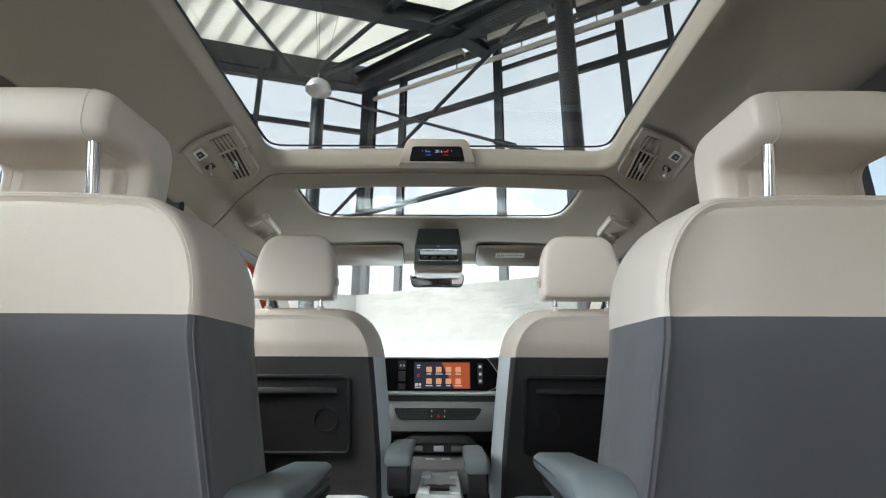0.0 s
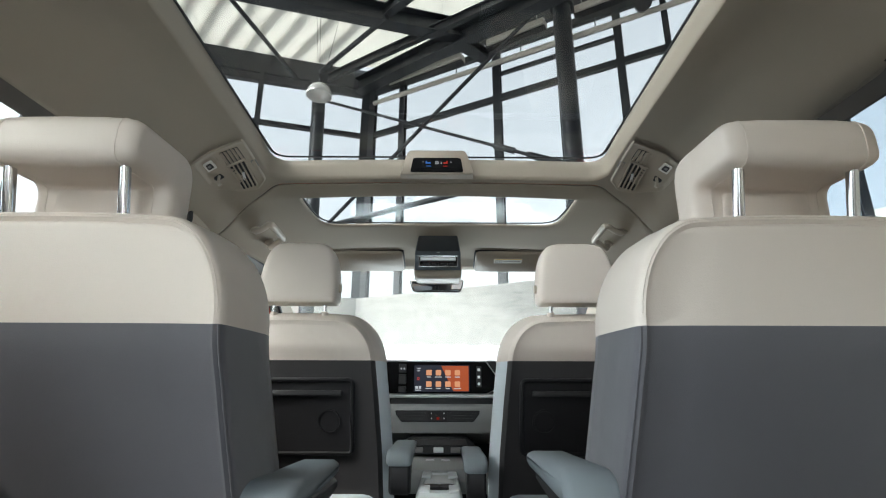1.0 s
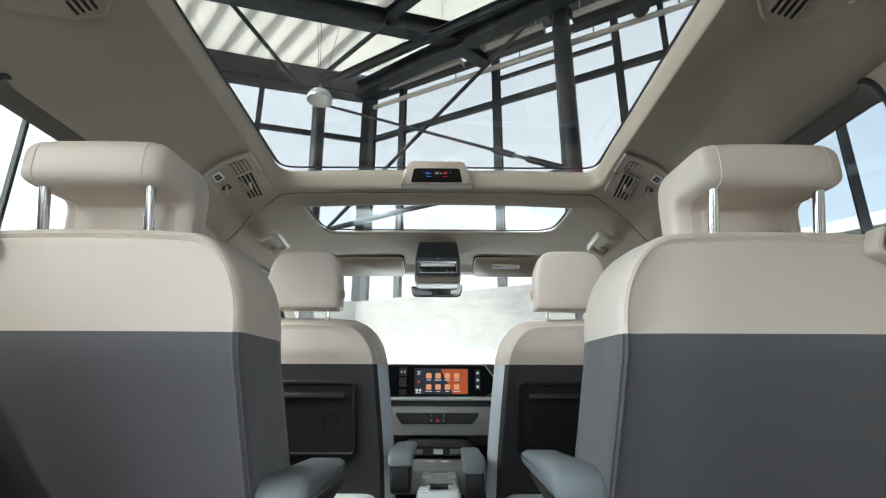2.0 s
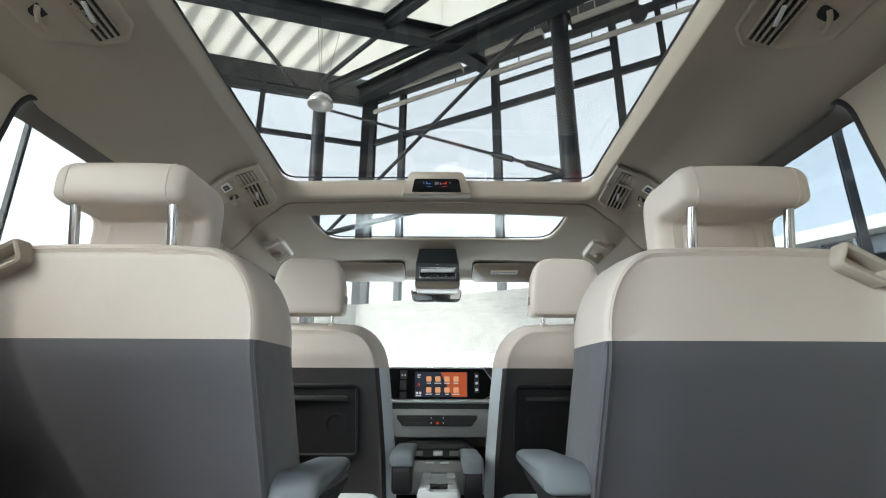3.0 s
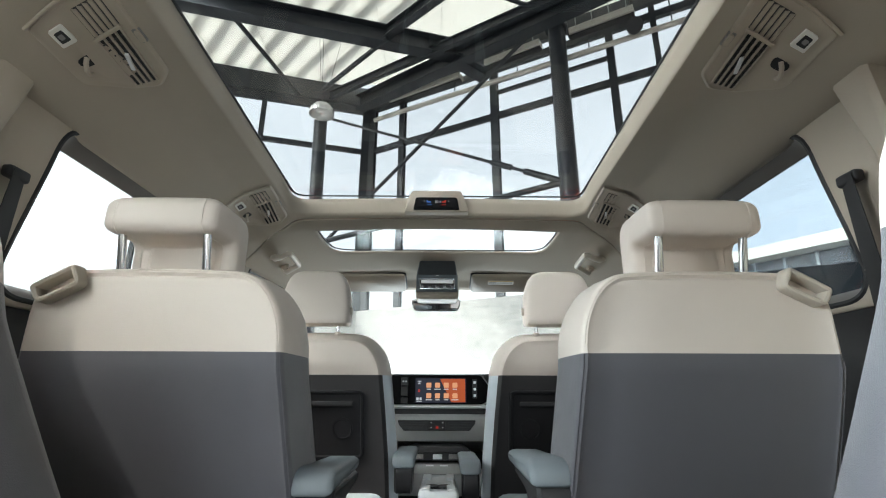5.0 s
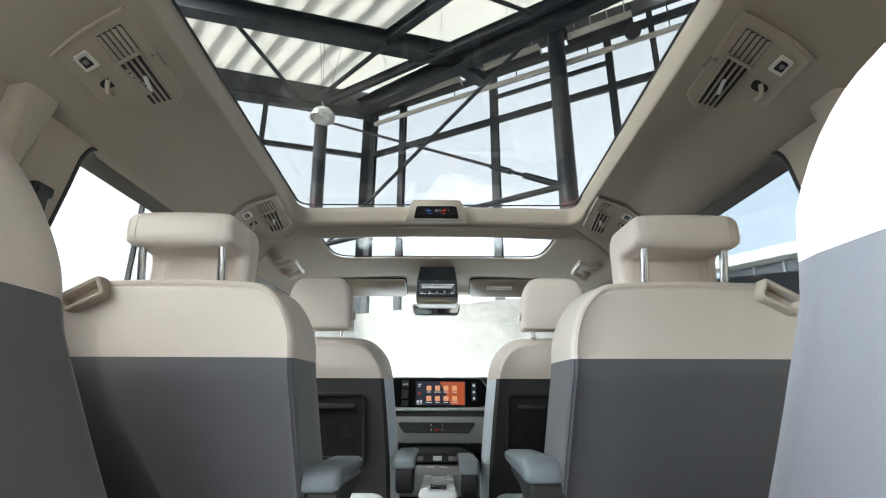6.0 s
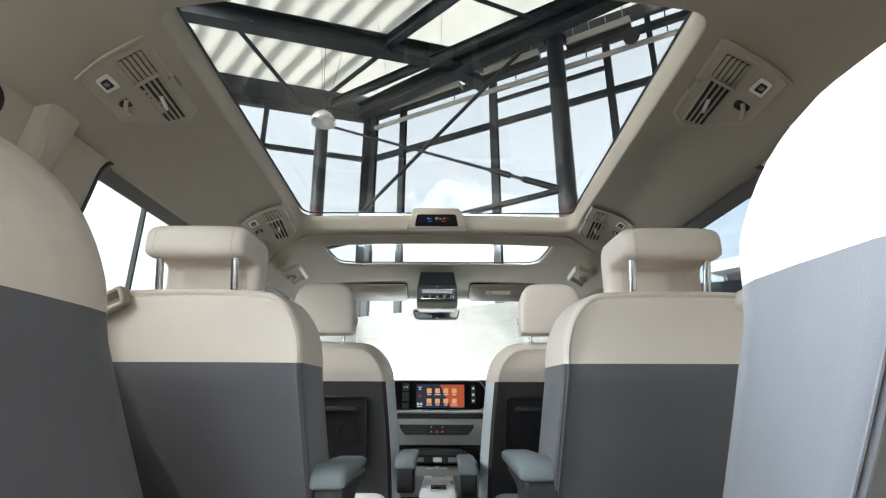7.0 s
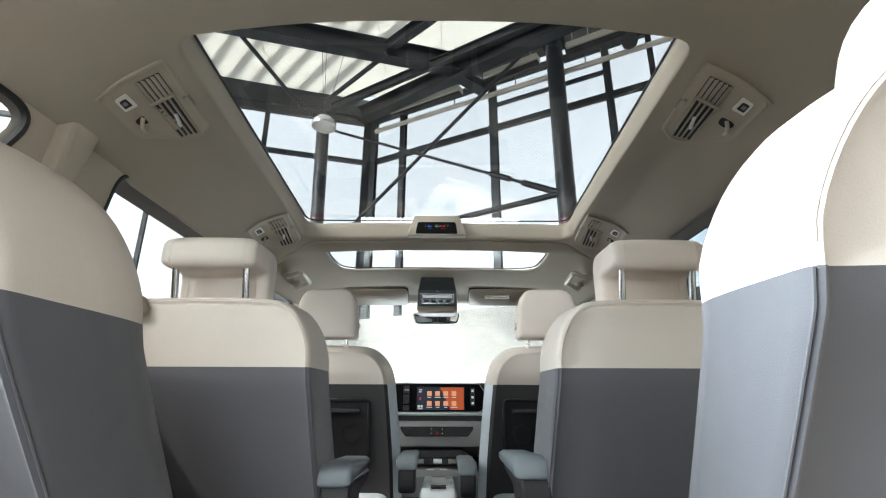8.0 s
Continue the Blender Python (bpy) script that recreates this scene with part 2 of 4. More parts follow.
    return loft(bm, [[p + o for o in off] for p in (a, b)])


def ibeam(bm, a, b, w, h, web=0.012, fl=0.02):
    a, b = Vector(a), Vector(b)
    up = Vector((0, 0, 1))
    for dz in (h / 2 - fl / 2, -h / 2 + fl / 2):
        beam(bm, a + up * dz, b + up * dz, w, fl)
    return beam(bm, a, b, web, h - 2 * fl - 0.002)


def tube(bm, pts, r, n=8):
    pts = [Vector(p) for p in pts]
    loops, u = [], None
    for i, p in enumerate(pts):
        d = (pts[min(i + 1, len(pts) - 1)] - pts[max(i - 1, 0)]).normalized()
        if u is None:
            u = d.orthogonal().normalized()
        u = (u - d * u.dot(d)).normalized()
        v = d.cross(u)
        loops.append([p + (u * math.cos(2 * math.pi * k / n) + v * math.sin(2 * math.pi * k / n)) * r for k in range(n)])
    return loft(bm, loops)


def ring_panel(bm, surf, outer, inner, n=8, lips=()):
    """A panel between two outlines on a surface, with a rounded lip into the opening; lips: (inset, depth)."""
    loops = []
    for q in range(n + 1):
        t = q / n
        loops.append([surf(o.x + (i.x - o.x) * t, o.y + (i.y - o.y) * t, 0.0) for o, i in zip(outer, inner)])
    for e, d in lips:
        loops.append([surf(p.x, p.y, d) for p in shrink(inner, e)])
    return loft(bm, loops, False, False)


def solid(ob, t):
    md = ob.modifiers.new("thickness", "SOLIDIFY")
    md.thickness, md.offset = t, 0.0
    return ob


def smoothstep(a, b, x):
    t = max(0.0, min(1.0, (x - a) / (b - a)))
    return t * t * (3 - 2 * t)


def cut(bm, z, keep_above):
    """The half of a mesh above or below a height."""
    geom = bm.verts[:] + bm.edges[:] + bm.faces[:]
    bmesh.ops.bisect_plane(bm, geom=geom, plane_co=(0, 0, z), plane_no=(0, 0, 1), clear_inner=keep_above, clear_outer=not keep_above)
    return bm


FLOOR = -0.74


# ---- the van: headliner, glass roof, side walls ----
def ramp(x, table):
    for (a, va), (b, vb) in zip(table, table[1:]):
        if x <= b:
            t = max(0.0, (x - a) / (b - a))
            return va + (vb - va) * t * t * (3 - 2 * t)
    return table[-1][1]


CROWN = [(-2, 0.60), (0.1, 0.608), (1.1, 0.606), (1.22, 0.598), (1.36, 0.570), (1.62, 0.567), (1.9, 0.557), (2.0, 0.548), (2.1, 0.512)]


def roof_z(x, y):
    ax = abs(x)
    side = 1.0
    dent = 0.017 * math.exp(-((ax - 0.565) / 0.060) ** 2 - ((y - 0.655 + 0.35 * (ax - 0.565)) / 0.024) ** 2)
    return ramp(y, CROWN) + dent - 0.006 * (ax / 0.45) ** 2 * (ax < 0.45) - 0.006 * (ax >= 0.45) - side * (0.016 * smoothstep(0.47, 0.66, ax) + 0.068 * smoothstep(0.58, 0.765, ax))


def head_surf(x, y, d):
    return Vector((x, y, roof_z(x, y) + d))


OPEN_REAR = rpoly([(-0.462, 0.242), (-0.2, 0.206), (0.2, 0.206), (0.462, 0.242), (0.494, 1.05), (0.502, 1.260), (-0.502, 1.260), (-0.494, 1.05)], [0.05, 0.3, 0.3, 0.05, 0.1, 0.06, 0.06, 0.1], 6, 14)
OPEN_FRONT = rpoly([(-0.446, 1.352), (-0.2, 1.343), (0.2, 1.343), (0.446, 1.352), (0.449, 1.46), (0.436, 1.632), (-0.436, 1.632), (-0.449, 1.46)], [0.012, 0.2, 0.2, 0.012, 0.05, 0.075, 0.075, 0.05], 6, 14)
OUT_REAR = rpoly([(-0.765, -1.35), (-0.25, -1.35), (0.25, -1.35), (0.765, -1.35), (0.765, 1.489), (0.49, 1.277), (-0.49, 1.277), (-0.765, 1.489)], [0.002] * 5 + [0.03, 0.03, 0.002], 6, 14)
OUT_FRONT = rpoly([(-0.49, 1.284), (-0.25, 1.284), (0.25, 1.284), (0.49, 1.284), (0.765, 1.496), (0.70, 2.10), (-0.70, 2.10), (-0.765, 1.496)], [0.03, 0.002, 0.002, 0.03] + [0.002] * 4, 6, 14)
headliner = thing("ceiling", (0, 0.3, 0.50), "greige woven cloth headliner with two large roof openings", "headliner", kind="structure")
bm = ring_panel(bmesh.new(), head_surf, OUT_REAR, OPEN_REAR, 22, [(-0.004, 0.001), (0.000, 0.004), (0.002, 0.010), (0.006, 0.034), (0.008, 0.054)])
solid(part("rear_headliner", bm, HEADLINER, headliner), 0.005)
bm = ring_panel(bmesh.new(), head_surf, OUT_FRONT, OPEN_FRONT, 14, [(0.002, 0.0005), (0.005, 0.003), (0.006, 0.007)])
solid(part("front_headliner", bm, HEADLINER, headliner), 0.005)
for nm, o, e, zz in (("rear_seal", OPEN_REAR, 0.006, 0.655), ("front_seal", OPEN_FRONT, 0.003, 0.575)):
    bm = loft(bmesh.new(), [[Vector((p.x, p.y, z)) for p in shrink(o, q)] for q, z in ((e, zz), (e + 0.006, zz - 0.002), (e + 0.008, zz + 0.002), (e, zz + 0.004))], False, False)
    part(nm, bm, RUBBER, headliner, "black glass seal")
skin = thing("roof", (0, 0.3, 0.56), "orange-red painted van roof skin round the glass panels", "van roof", kind="structure")
rear_z = lambda x, y, d: Vector((x, y, roof_z(x * 0.93, y) + 0.052 + d))
front_z = lambda x, y, d: Vector((x, y, roof_z(x * 0.93, y) + 0.016 + 0.036 * smoothstep(0.5, 0.75, abs(x)) + d))
bm = ring_panel(bmesh.new(), rear_z, [Vector((p.x * 1.11, p.y + 0.004)) for p in OUT_REAR], shrink(OPEN_REAR, -0.026), 8)
solid(part("rear_skin", bm, PAINT, skin), 0.004)
bm = ring_panel(bmesh.new(), front_z, [Vector((p.x * 1.11, p.y - 0.004)) for p in OUT_FRONT], shrink(OPEN_FRONT, -0.034), 8)
solid(part("front_skin", bm, PAINT, skin), 0.004)
joint = [Vector((x, y, roof_z(x, y) + 0.014)) for x, y in [(-0.76, 1.489), (-0.68, 1.427), (-0.6, 1.366), (-0.52, 1.304)] + [(-0.48 + 0.06 * q, 1.2805) for q in range(17)] + [(0.52, 1.304), (0.6, 1.366), (0.68, 1.427), (0.76, 1.489)]]
part("joint_backing", tube(bmesh.new(), joint, 0.011, 8), RUBBER, headliner, "black joint behind the headliner seam")


def flat_glass(name, outline, z, mat, label, t=0.005):
    bm = bmesh.new()
    loft(bm, [[Vector((p.x, p.y, z)) for p in outline], [Vector((p.x, p.y, z + t)) for p in outline]])
    ob = single(name, bm, mat, label, "window", kind="structure", smooth=False)
    ob.visible_shadow = False
    return ob


flat_glass("window_1", shrink(OPEN_REAR, -0.04), 0.664, ROOF_GLASS, "large fixed panoramic glass roof panel, slightly tinted")
flat_glass("window_2", shrink(OPEN_FRONT, -0.012), 0.577, FRONT_ROOF_GLASS, "narrow tinted glass roof panel over the front seats")


def wall_x(z):
    return 0.790 - 0.045 * smoothstep(0.12, 0.56, z) - 0.03 * smoothstep(0.0, -0.5, z)


def side_wall(s, name):
    wall = thing(name, (s * 0.78, 0.5, FLOOR), "greige plastic van side panels round the side windows", "side wall", kind="structure")

    def surf(y, z, d):
        return Vector((s * (wall_x(z) + d), y, z))

    bays = (
        ("rear_panel", [(-1.35, FLOOR), (0.46, FLOOR), (0.46, 0.545), (-1.35, 0.545)], [(-1.10, 0.20), (0.22, 0.20), (0.352, 0.515), (-1.0, 0.515)], 0.07),
        ("door_panel", [(0.464, FLOOR), (1.43, FLOOR), (1.43, 0.545), (0.464, 0.545)], [(0.56, 0.17), (1.31, 0.17), (1.31, 0.530), (0.585, 0.530)], 0.07),
        ("front_panel", [(1.434, FLOOR), (3.0, FLOOR), (2.9, 0.12), (2.02, 0.545), (1.434, 0.545)], [(1.55, 0.12), (2.3, 0.12), (2.66, 0.10), (1.97, 0.490), (1.56, 0.490)], 0.05),
    )
    for nm, outer, inner, r in bays:
        # unseen right rear bay: closed without a window to keep light out
        if s > 0 and nm == "rear_panel":
            light_blocker = rpoly(outer, 0.003)
            bm = loft(bmesh.new(), [[surf(p.x, p.y, d) for p in light_blocker] for d in (0.0, 0.07)])
            part(nm, bm, TRIM, wall)
            part("outer_skin", loft(bmesh.new(), [[surf(p.x, p.y, d) for p in light_blocker] for d in (0.074, 0.079)]), PAINT, wall, "orange-red painted steel")
            continue
        oi = rpoly(inner, r, 10, 6)
        k = 0.35 if nm == "rear_panel" else 1.0
        bm = ring_panel(bmesh.new(), surf, rpoly(outer, 0.003, 10, 6), oi, 7, [(-0.003, 0.002), (0.003, 0.006)])
        if nm == "front_panel":
            solid(part(nm, bm, TRIM, wall), 0.006)
        else:
            low = bm.copy()
            solid(part(nm, cut(bm, 0.155, True), TRIM, wall), 0.006)
            solid(part("lower_" + nm, cut(low, 0.153, False), DARK, wall, "black lower lining"), 0.006)
        fr = bmesh.new()
        ring = ((0.002, 0.005), (0.012, 0.012), (0.025, 0.035), (0.030, 0.045), (0.034, 0.055), (0.024, 0.060), (-0.01, 0.062))
        loft(fr, [[surf(p.x, p.y, d * k) for p in shrink(oi, e * k)] for e, d in (ring[:3] if nm == "front_panel" else ring)], False, False)
        part("window_frame", fr, FRAME, wall, "dark greige frame")
        if nm == "front_panel":
            edge = loft(bmesh.new(), [[surf(p.x, p.y, d) for p in shrink(oi, e)] for e, d in ring[2:]], False, False)
            part("painted_frame", edge, PAINT, wall, "orange-red painted frame")
        sl = bmesh.new()
        loft(sl, [[surf(p.x, p.y, d) for p in shrink(oi, e)] for e, d in ((-0.005, -0.002), (-0.001, -0.005), (0.005, -0.003), (0.007, 0.004), (0.004, 0.010))], False, False)
        part("window_seal", sl, RUBBER, wall, "black rubber seal")
        gl = bmesh.new()
        loft(gl, [[surf(p.x, p.y, d) for p in shrink(oi, 0.030 * k)] for d in (0.050 * k, 0.050 * k + 0.004)])
        g = part("pane", gl, TINTED if s > 0 else CLEAR, wall, "clear side glass", smooth=False)
        g.visible_shadow = False
        sk = ring_panel(bmesh.new(), lambda y, z, d: Vector((s * (wall_x(z) + (0.075 if k == 1.0 else 0.030)), y, z)), rpoly(outer, 0.003, 10, 6), shrink(oi, -0.008), 5)
        solid(part("outer_skin", sk, PAINT, wall, "orange-red painted steel"), 0.004)
    # padded cover of the pillar between the rear windows, leaning with the glass
    cover = rpoly([(0.375, -0.10), (0.442, -0.10), (0.425, 0.20), (0.432, 0.36), (0.470, 0.545), (0.388, 0.545)], [0.02, 0.02, 0.1, 0.1, 0.006, 0.006], 6, 6)
    loops = [[surf(p.x, p.y, d) for p in shrink(cover, e)] for e, d in ((0.0, 0.004), (0.001, -0.020), (0.004, -0.030), (0.012, -0.035))]
    part("pillar_cover", loft(bmesh.new(), loops), TRIM, wall, "greige pillar cover")
    return wall


side_wall(-1, "wall_left")
side_wall(1, "wall_right")
single("floor", boxbm(-0.80, 0.80, -1.35, 3.05, FLOOR - 0.04, FLOOR, r=0.0), CARPET, "black carpeted van floor", "floor", kind="structure")
bm = ring_panel(bmesh.new(), lambda x, z, d: Vector((x, -1.36 - d, z)), rpoly([(-0.84, FLOOR), (0.84, FLOOR), (0.80, 0.60), (-0.80, 0.60)], 0.01),
                rpoly([(-0.68, FLOOR + 0.05), (0.68, FLOOR + 0.05), (0.64, 0.50), (-0.64, 0.50)], 0.08), 5, [(0.004, 0.01), (0.02, 0.04)])
solid(single("wall_rear", bm, TRIM, "greige trim round the open tailgate", "tailgate frame", kind="structure"), 0.01)
single("wall_front", boxbm(-0.76, 0.76, 2.925, 2.955, FLOOR, 0.02, r=0.0), CARPET, "black carpeted bulkhead under the dashboard", "bulkhead", kind="structure")
# windscreen, from the cowl up to the roof's front edge
bm = bmesh.new()
loft(bm, [[Vector((x, y + d, z)) for x, y, z in ((-0.70, 2.10, 0.515), (0.70, 2.10, 0.515), (0.74, 3.02, 0.03), (-0.74, 3.02, 0.03))] for d in (0.0, 0.006)])
ws = single("window_4", bm, VEILED, "clear raked windscreen above the dashboard", "windscreen", kind="structure", smooth=False)
ws.visible_shadow = False


# ---- seats ----
def back_outline(table, inner, outer, top, flared=None):
    """Half widths by height, then a rounded shoulder each side: its start, the flat top's half width. Inner side: plus x."""
    def half(z1, flat, table=table):
        right = []
        knots = [k for k in table if k[0] < z1] + [(z1, table[-1][1])]
        for (za, wa), (zb, wb) in zip(knots, knots[1:]):
            right += [Vector((wa + (wb - wa) * q / 6, za + (zb - za) * q / 6)) for q in range(6)]
        while len(right) < 24:
            right.insert(1, right[0].lerp(right[1], 0.5))
        w1 = table[-1][1]
        right += [Vector((flat + (w1 - flat) * math.cos(q * math.pi / 28), z1 + (top - z1) * math.sin(q * math.pi / 28))) for q in range(15)]
        return right + [Vector((flat * q, top + 0.004 * (1 - q * q))) for q in (0.8, 0.6, 0.4, 0.2)]

    return [Vector((0, table[0][0]))] + half(*inner, flared or table) + [Vector((0, top + 0.004))] + [Vector((-p.x, p.y)) for p in half(*outer)][::-1]


def flipped(outline, s):
    """The outline with its inner side towards the aisle for a seat on side s."""
    if s < 0:
        return outline
    return [Vector((-p.x, p.y)) for p in [outline[0]] + outline[1:][::-1]]


def back_shape(cx, outline, lean, layers, dz=0.0, dy=0.0, puff=0.0):
    """A backrest: one outline in layers from the rear face to the front."""
    bm = bmesh.new()
    loops = []
    for e, d in layers:
        lp = shrink(outline, e)
        loops.append([Vector((cx + p.x, lean(p.y) + d + dy, p.y + dz)) for p in lp])
    loft(bm, loops, False, False)
    # rear and front faces as padded strips that follow the lean
    bm.verts.ensure_lookup_table()
    n, m = len(outline), 8
    old = list(bm.verts)
    for base, (e, d), sgn in ((0, layers[0], -1), ((len(layers) - 1) * n, layers[-1], 1)):
        lp = shrink(outline, e)
        rows = []
        for i in range(1, n // 2):
            a, b = lp[i], lp[n - i]
            pad = puff * min(1.0, (a - b).length / 0.3)
            row = [old[base + i]]
            for k in range(1, m):
                p = a.lerp(b, k / m)
                row.append(bm.verts.new((cx + p.x, lean(p.y) + d + dy + sgn * pad * (1 - (2 * k / m - 1) ** 4), p.y + dz)))
            rows.append(row + [old[base + n - i]])
        for ra, rb in zip(rows, rows[1:]):
            for k in range(m):
                bm.faces.new((ra[k], ra[k + 1], rb[k + 1], rb[k]))
        for row, tip in ((rows[0], base), (rows[-1], base + n // 2)):
            for k in range(m):
                bm.faces.new((row[k], row[k + 1], old[tip]))
    return bm


REAR_OUT = back_outline([(-0.46, 0.168), (-0.15, 0.188), (0.0, 0.196), (0.06, 0.199)], (0.06, 0.115), (0.115, 0.160), 0.188,
                        [(-0.46, 0.232), (-0.15, 0.217), (0.0, 0.205), (0.06, 0.199)])
REAR_LAYERS = [(0.014, 0.002), (0.009, -0.001), (0.005, 0.001), (0.0015, 0.006), (0.0, 0.014), (-0.002, 0.04), (-0.005, 0.075), (-0.006, 0.115), (-0.003, 0.138), (0.010, 0.156), (0.035, 0.166)]


def rear_lean(z):
    return 0.462 + 0.40 * max(0.0, 0.04 - z) ** 1.12


def rear_seat(s, dy, dz, group, where, arm_rest=True, dx=0.0, deep=1.0):
    """A swivelling rear seat; s is its side, -1 or 1."""
    cx = s * (0.424 + dx)
    back = flipped(REAR_OUT, s)
    layers = [(e, d if d < 0.03 else d * deep) for e, d in REAR_LAYERS]
    seat = thing("captain_chair", (cx, 0.75 + dy, FLOOR + dz), "rear seat, beige leather over grey cloth, " + where, "car seat", group)
    seam = 0.061 + dz
    part("back_top", cut(back_shape(cx, back, rear_lean, layers, dz, dy, 0.005), seam, True), LEATHER, seat, "beige leather")
    part("back_cloth", cut(back_shape(cx, back, rear_lean, layers, dz, dy, 0.005), seam, False), CLOTH, seat, "dark grey cloth")
    # sewn edge round the rear face
    for q in (-1, 1):
        rim = [p for p in shrink(back, 0.0035) if p.x * q > 0.02 and p.y < 0.060]
        part("piping", tube(bmesh.new(), [(cx + p.x, rear_lean(p.y) + dy + 0.0012, p.y + dz) for p in rim], 0.0012, 6), CLOTH, seat, "sewn edge")
    top_rim = [p for p in shrink(back, 0.006) if p.y > 0.064]
    part("top_seam", tube(bmesh.new(), [(cx + p.x, rear_lean(p.y) + dy + 0.0005, p.y + dz) for p in top_rim], 0.0007, 6), LEATHER, seat, "stitched leather seam")
    # head restraint: a padded roll to the rear of an upright slab, one bent profile across the seat
    hx = s * (0.439 + dx)
    prof = rpoly([(0.446, 0.247), (0.446, 0.309), (0.590, 0.313), (0.590, 0.150), (0.536, 0.150), (0.532, 0.249)], [0.022, 0.024, 0.045, 0.022, 0.022, 0.012], 6, 3)
    hw = 0.092
    half = ((0.0125, 0.0), (0.008, 0.0016), (0.0045, 0.006), (0.0015, 0.012), (0.0, 0.021), (-0.0015, 0.045))
    steps = [(e, -hw + w) for e, w in half] + [(-0.002, 0.0)] + [(e, hw - w) for e, w in half[::-1]]
    loops = [[Vector((hx + x, p.x + dy, p.y + dz)) for p in shrink(prof, e)] for e, x in steps]
    hr = part("headrest", loft(bmesh.new(), loops), LEATHER, seat, "beige leather head restraint")
    for q in (-1, 1):
        stitch = [(hx + q * (hw - 0.022), p.x + dy, p.y + dz) for p in shrink(prof, -0.0002)]
        part("stitched_seam", tube(bmesh.new(), stitch + stitch[:1], 0.0008, 5), LEATHER, hr)
    scoop = rpoly([(hx - 0.058, 0.160), (hx + 0.058, 0.160), (hx + 0.058, 0.252), (hx - 0.058, 0.252)], 0.014, 5, 3)
    part("headrest_cover", loft(bmesh.new(), [[Vector((p.x, y + dy, p.y + dz)) for p in shrink(scoop, e)] for e, y in ((0.0, 0.545), (0.0, 0.533), (0.003, 0.530), (0.010, 0.529))]), LEATHER, hr)
    for q in (-1, 1):
        px = s * (0.4375 + dx) + q * 0.069
        part("post", rod(bmesh.new(), (px, 0.488 + dy, 0.17 + dz), (px, 0.468 + dy, 0.258 + dz), 0.0066, 24), CHROME, hr, "chrome post")
        collar = rod(bmesh.new(), (px, 0.486 + dy, 0.180 + dz), (px, 0.484 + dy, 0.1915 + dz), 0.013, 16, 0.010)
        part("post_collar", collar, LEATHER, seat)
    # belt guide loop on the outer shoulder
    gx, gz = cx + s * 0.155, 0.168
    path = rpoly([(-0.029, 0.026), (-0.045, -0.009), (0.017, -0.040), (0.035, -0.011)], [0.010, 0.012, 0.012, 0.010], 5, 3)
    ring = ((0.0045, -0.010), (0.0015, -0.0085), (0.0, -0.005), (0.0, 0.013), (0.003, 0.017), (0.0075, 0.017), (0.0095, 0.013), (0.0095, -0.005), (0.008, -0.0085))
    loops = [[Vector((gx + s * p.x, 0.450 + dy + d, gz + p.y + dz)) for p in shrink(path, e)] for e, d in ring]
    part("belt_guide", loft(bmesh.new(), loops + loops[:1], False, False), BEIGE, seat, "beige plastic belt guide")
    # armrest on the aisle side
    x0, x1 = sorted((s * 0.150, s * 0.216))
    hgt = dz + (0.014 if s > 0 else 0.0)
    if arm_rest:
        side = rpoly([(0.530, -0.30), (0.600, -0.30), (0.615, -0.175), (0.760, -0.160), (0.760, -0.140), (0.545, -0.132), (0.522, -0.150)], [0.02, 0.02, 0.03, 0.01, 0.01, 0.02, 0.02], 4, 2)
        arm = part("armrest", loft(bmesh.new(), [[Vector((x, p.x + dy, p.y + hgt)) for p in shrink(side, e)] for e, x in ((0.006, x0 + 0.010), (0.0, x0 + 0.016), (0.0, x1 - 0.004), (0.006, x1 + 0.002))]), DARK, seat, "dark grey armrest body")
        pad = rpoly([(0.520, -0.148), (0.772, -0.142), (0.780, -0.118), (0.545, -0.108), (0.522, -0.120)], [0.010, 0.010, 0.015, 0.03, 0.012], 5, 3)
        part("arm_pad", loft(bmesh.new(), [[Vector((x, p.x + dy, p.y + hgt)) for p in shrink(pad, e)] for e, x in ((0.010, x0 - 0.001), (0.004, x0 + 0.002), (0.0, x0 + 0.010), (0.0, x1 - 0.010), (0.004, x1 - 0.002), (0.010, x1 + 0.001))]), PAD, arm, "pale grey padded top")
    # seat cushion, side shields and the foot on its rails
    part("cushion", box(bmesh.new(), cx - 0.21, cx + 0.21, 0.60 + dy, 1.06 + dy, -0.44 + dz, -0.30 + dz, 0.04, 4), CLOTH, seat)
    part("seat_base", box(bmesh.new(), cx - 0.19, cx + 0.19, 0.64 + dy, 1.0 + dy, FLOOR + dz, -0.43 + dz, 0.02, 2), DARK, seat, "dark plastic seat box")
    return seat


for s in (-1, 1):
    rear_seat(s, 0.0, 0.0, "second row seats", "behind the front seat")


def recline(seat, slope, z0, flare=0.0, head=0.0, sunk=0.0):
    """Tips a seat's back to the rear about the height z0."""
    for ob in seat.children_recursive:
        if ob.name.split(".")[0] in ("cushion", "seat_base", "armrest", "arm_pad", "pivot"):
            continue
        for v in ob.data.vertices:
            v.co.y -= slope * (v.co.z - (z0 - FLOOR))
            v.co.x += flare * max(0.0, z0 + 0.06 - FLOOR - v.co.z)
            if ob.name.split(".")[0] in ("headrest", "headrest_cover", "stitched_seam", "post"):
                v.co.x += head
                v.co.z -= sunk


recline(rear_seat(-1, -0.565, 0.012, "third row seats", "by the tailgate", False, 0.058, 1.15), 0.40, 0.03, -0.10, 0.0, 0.03)
recline(rear_seat(1, -0.615, 0.016, "third row seats", "by the tailgate", False, -0.004, 0.82), 0.40, 0.03, 0.20, -0.034, 0.052)

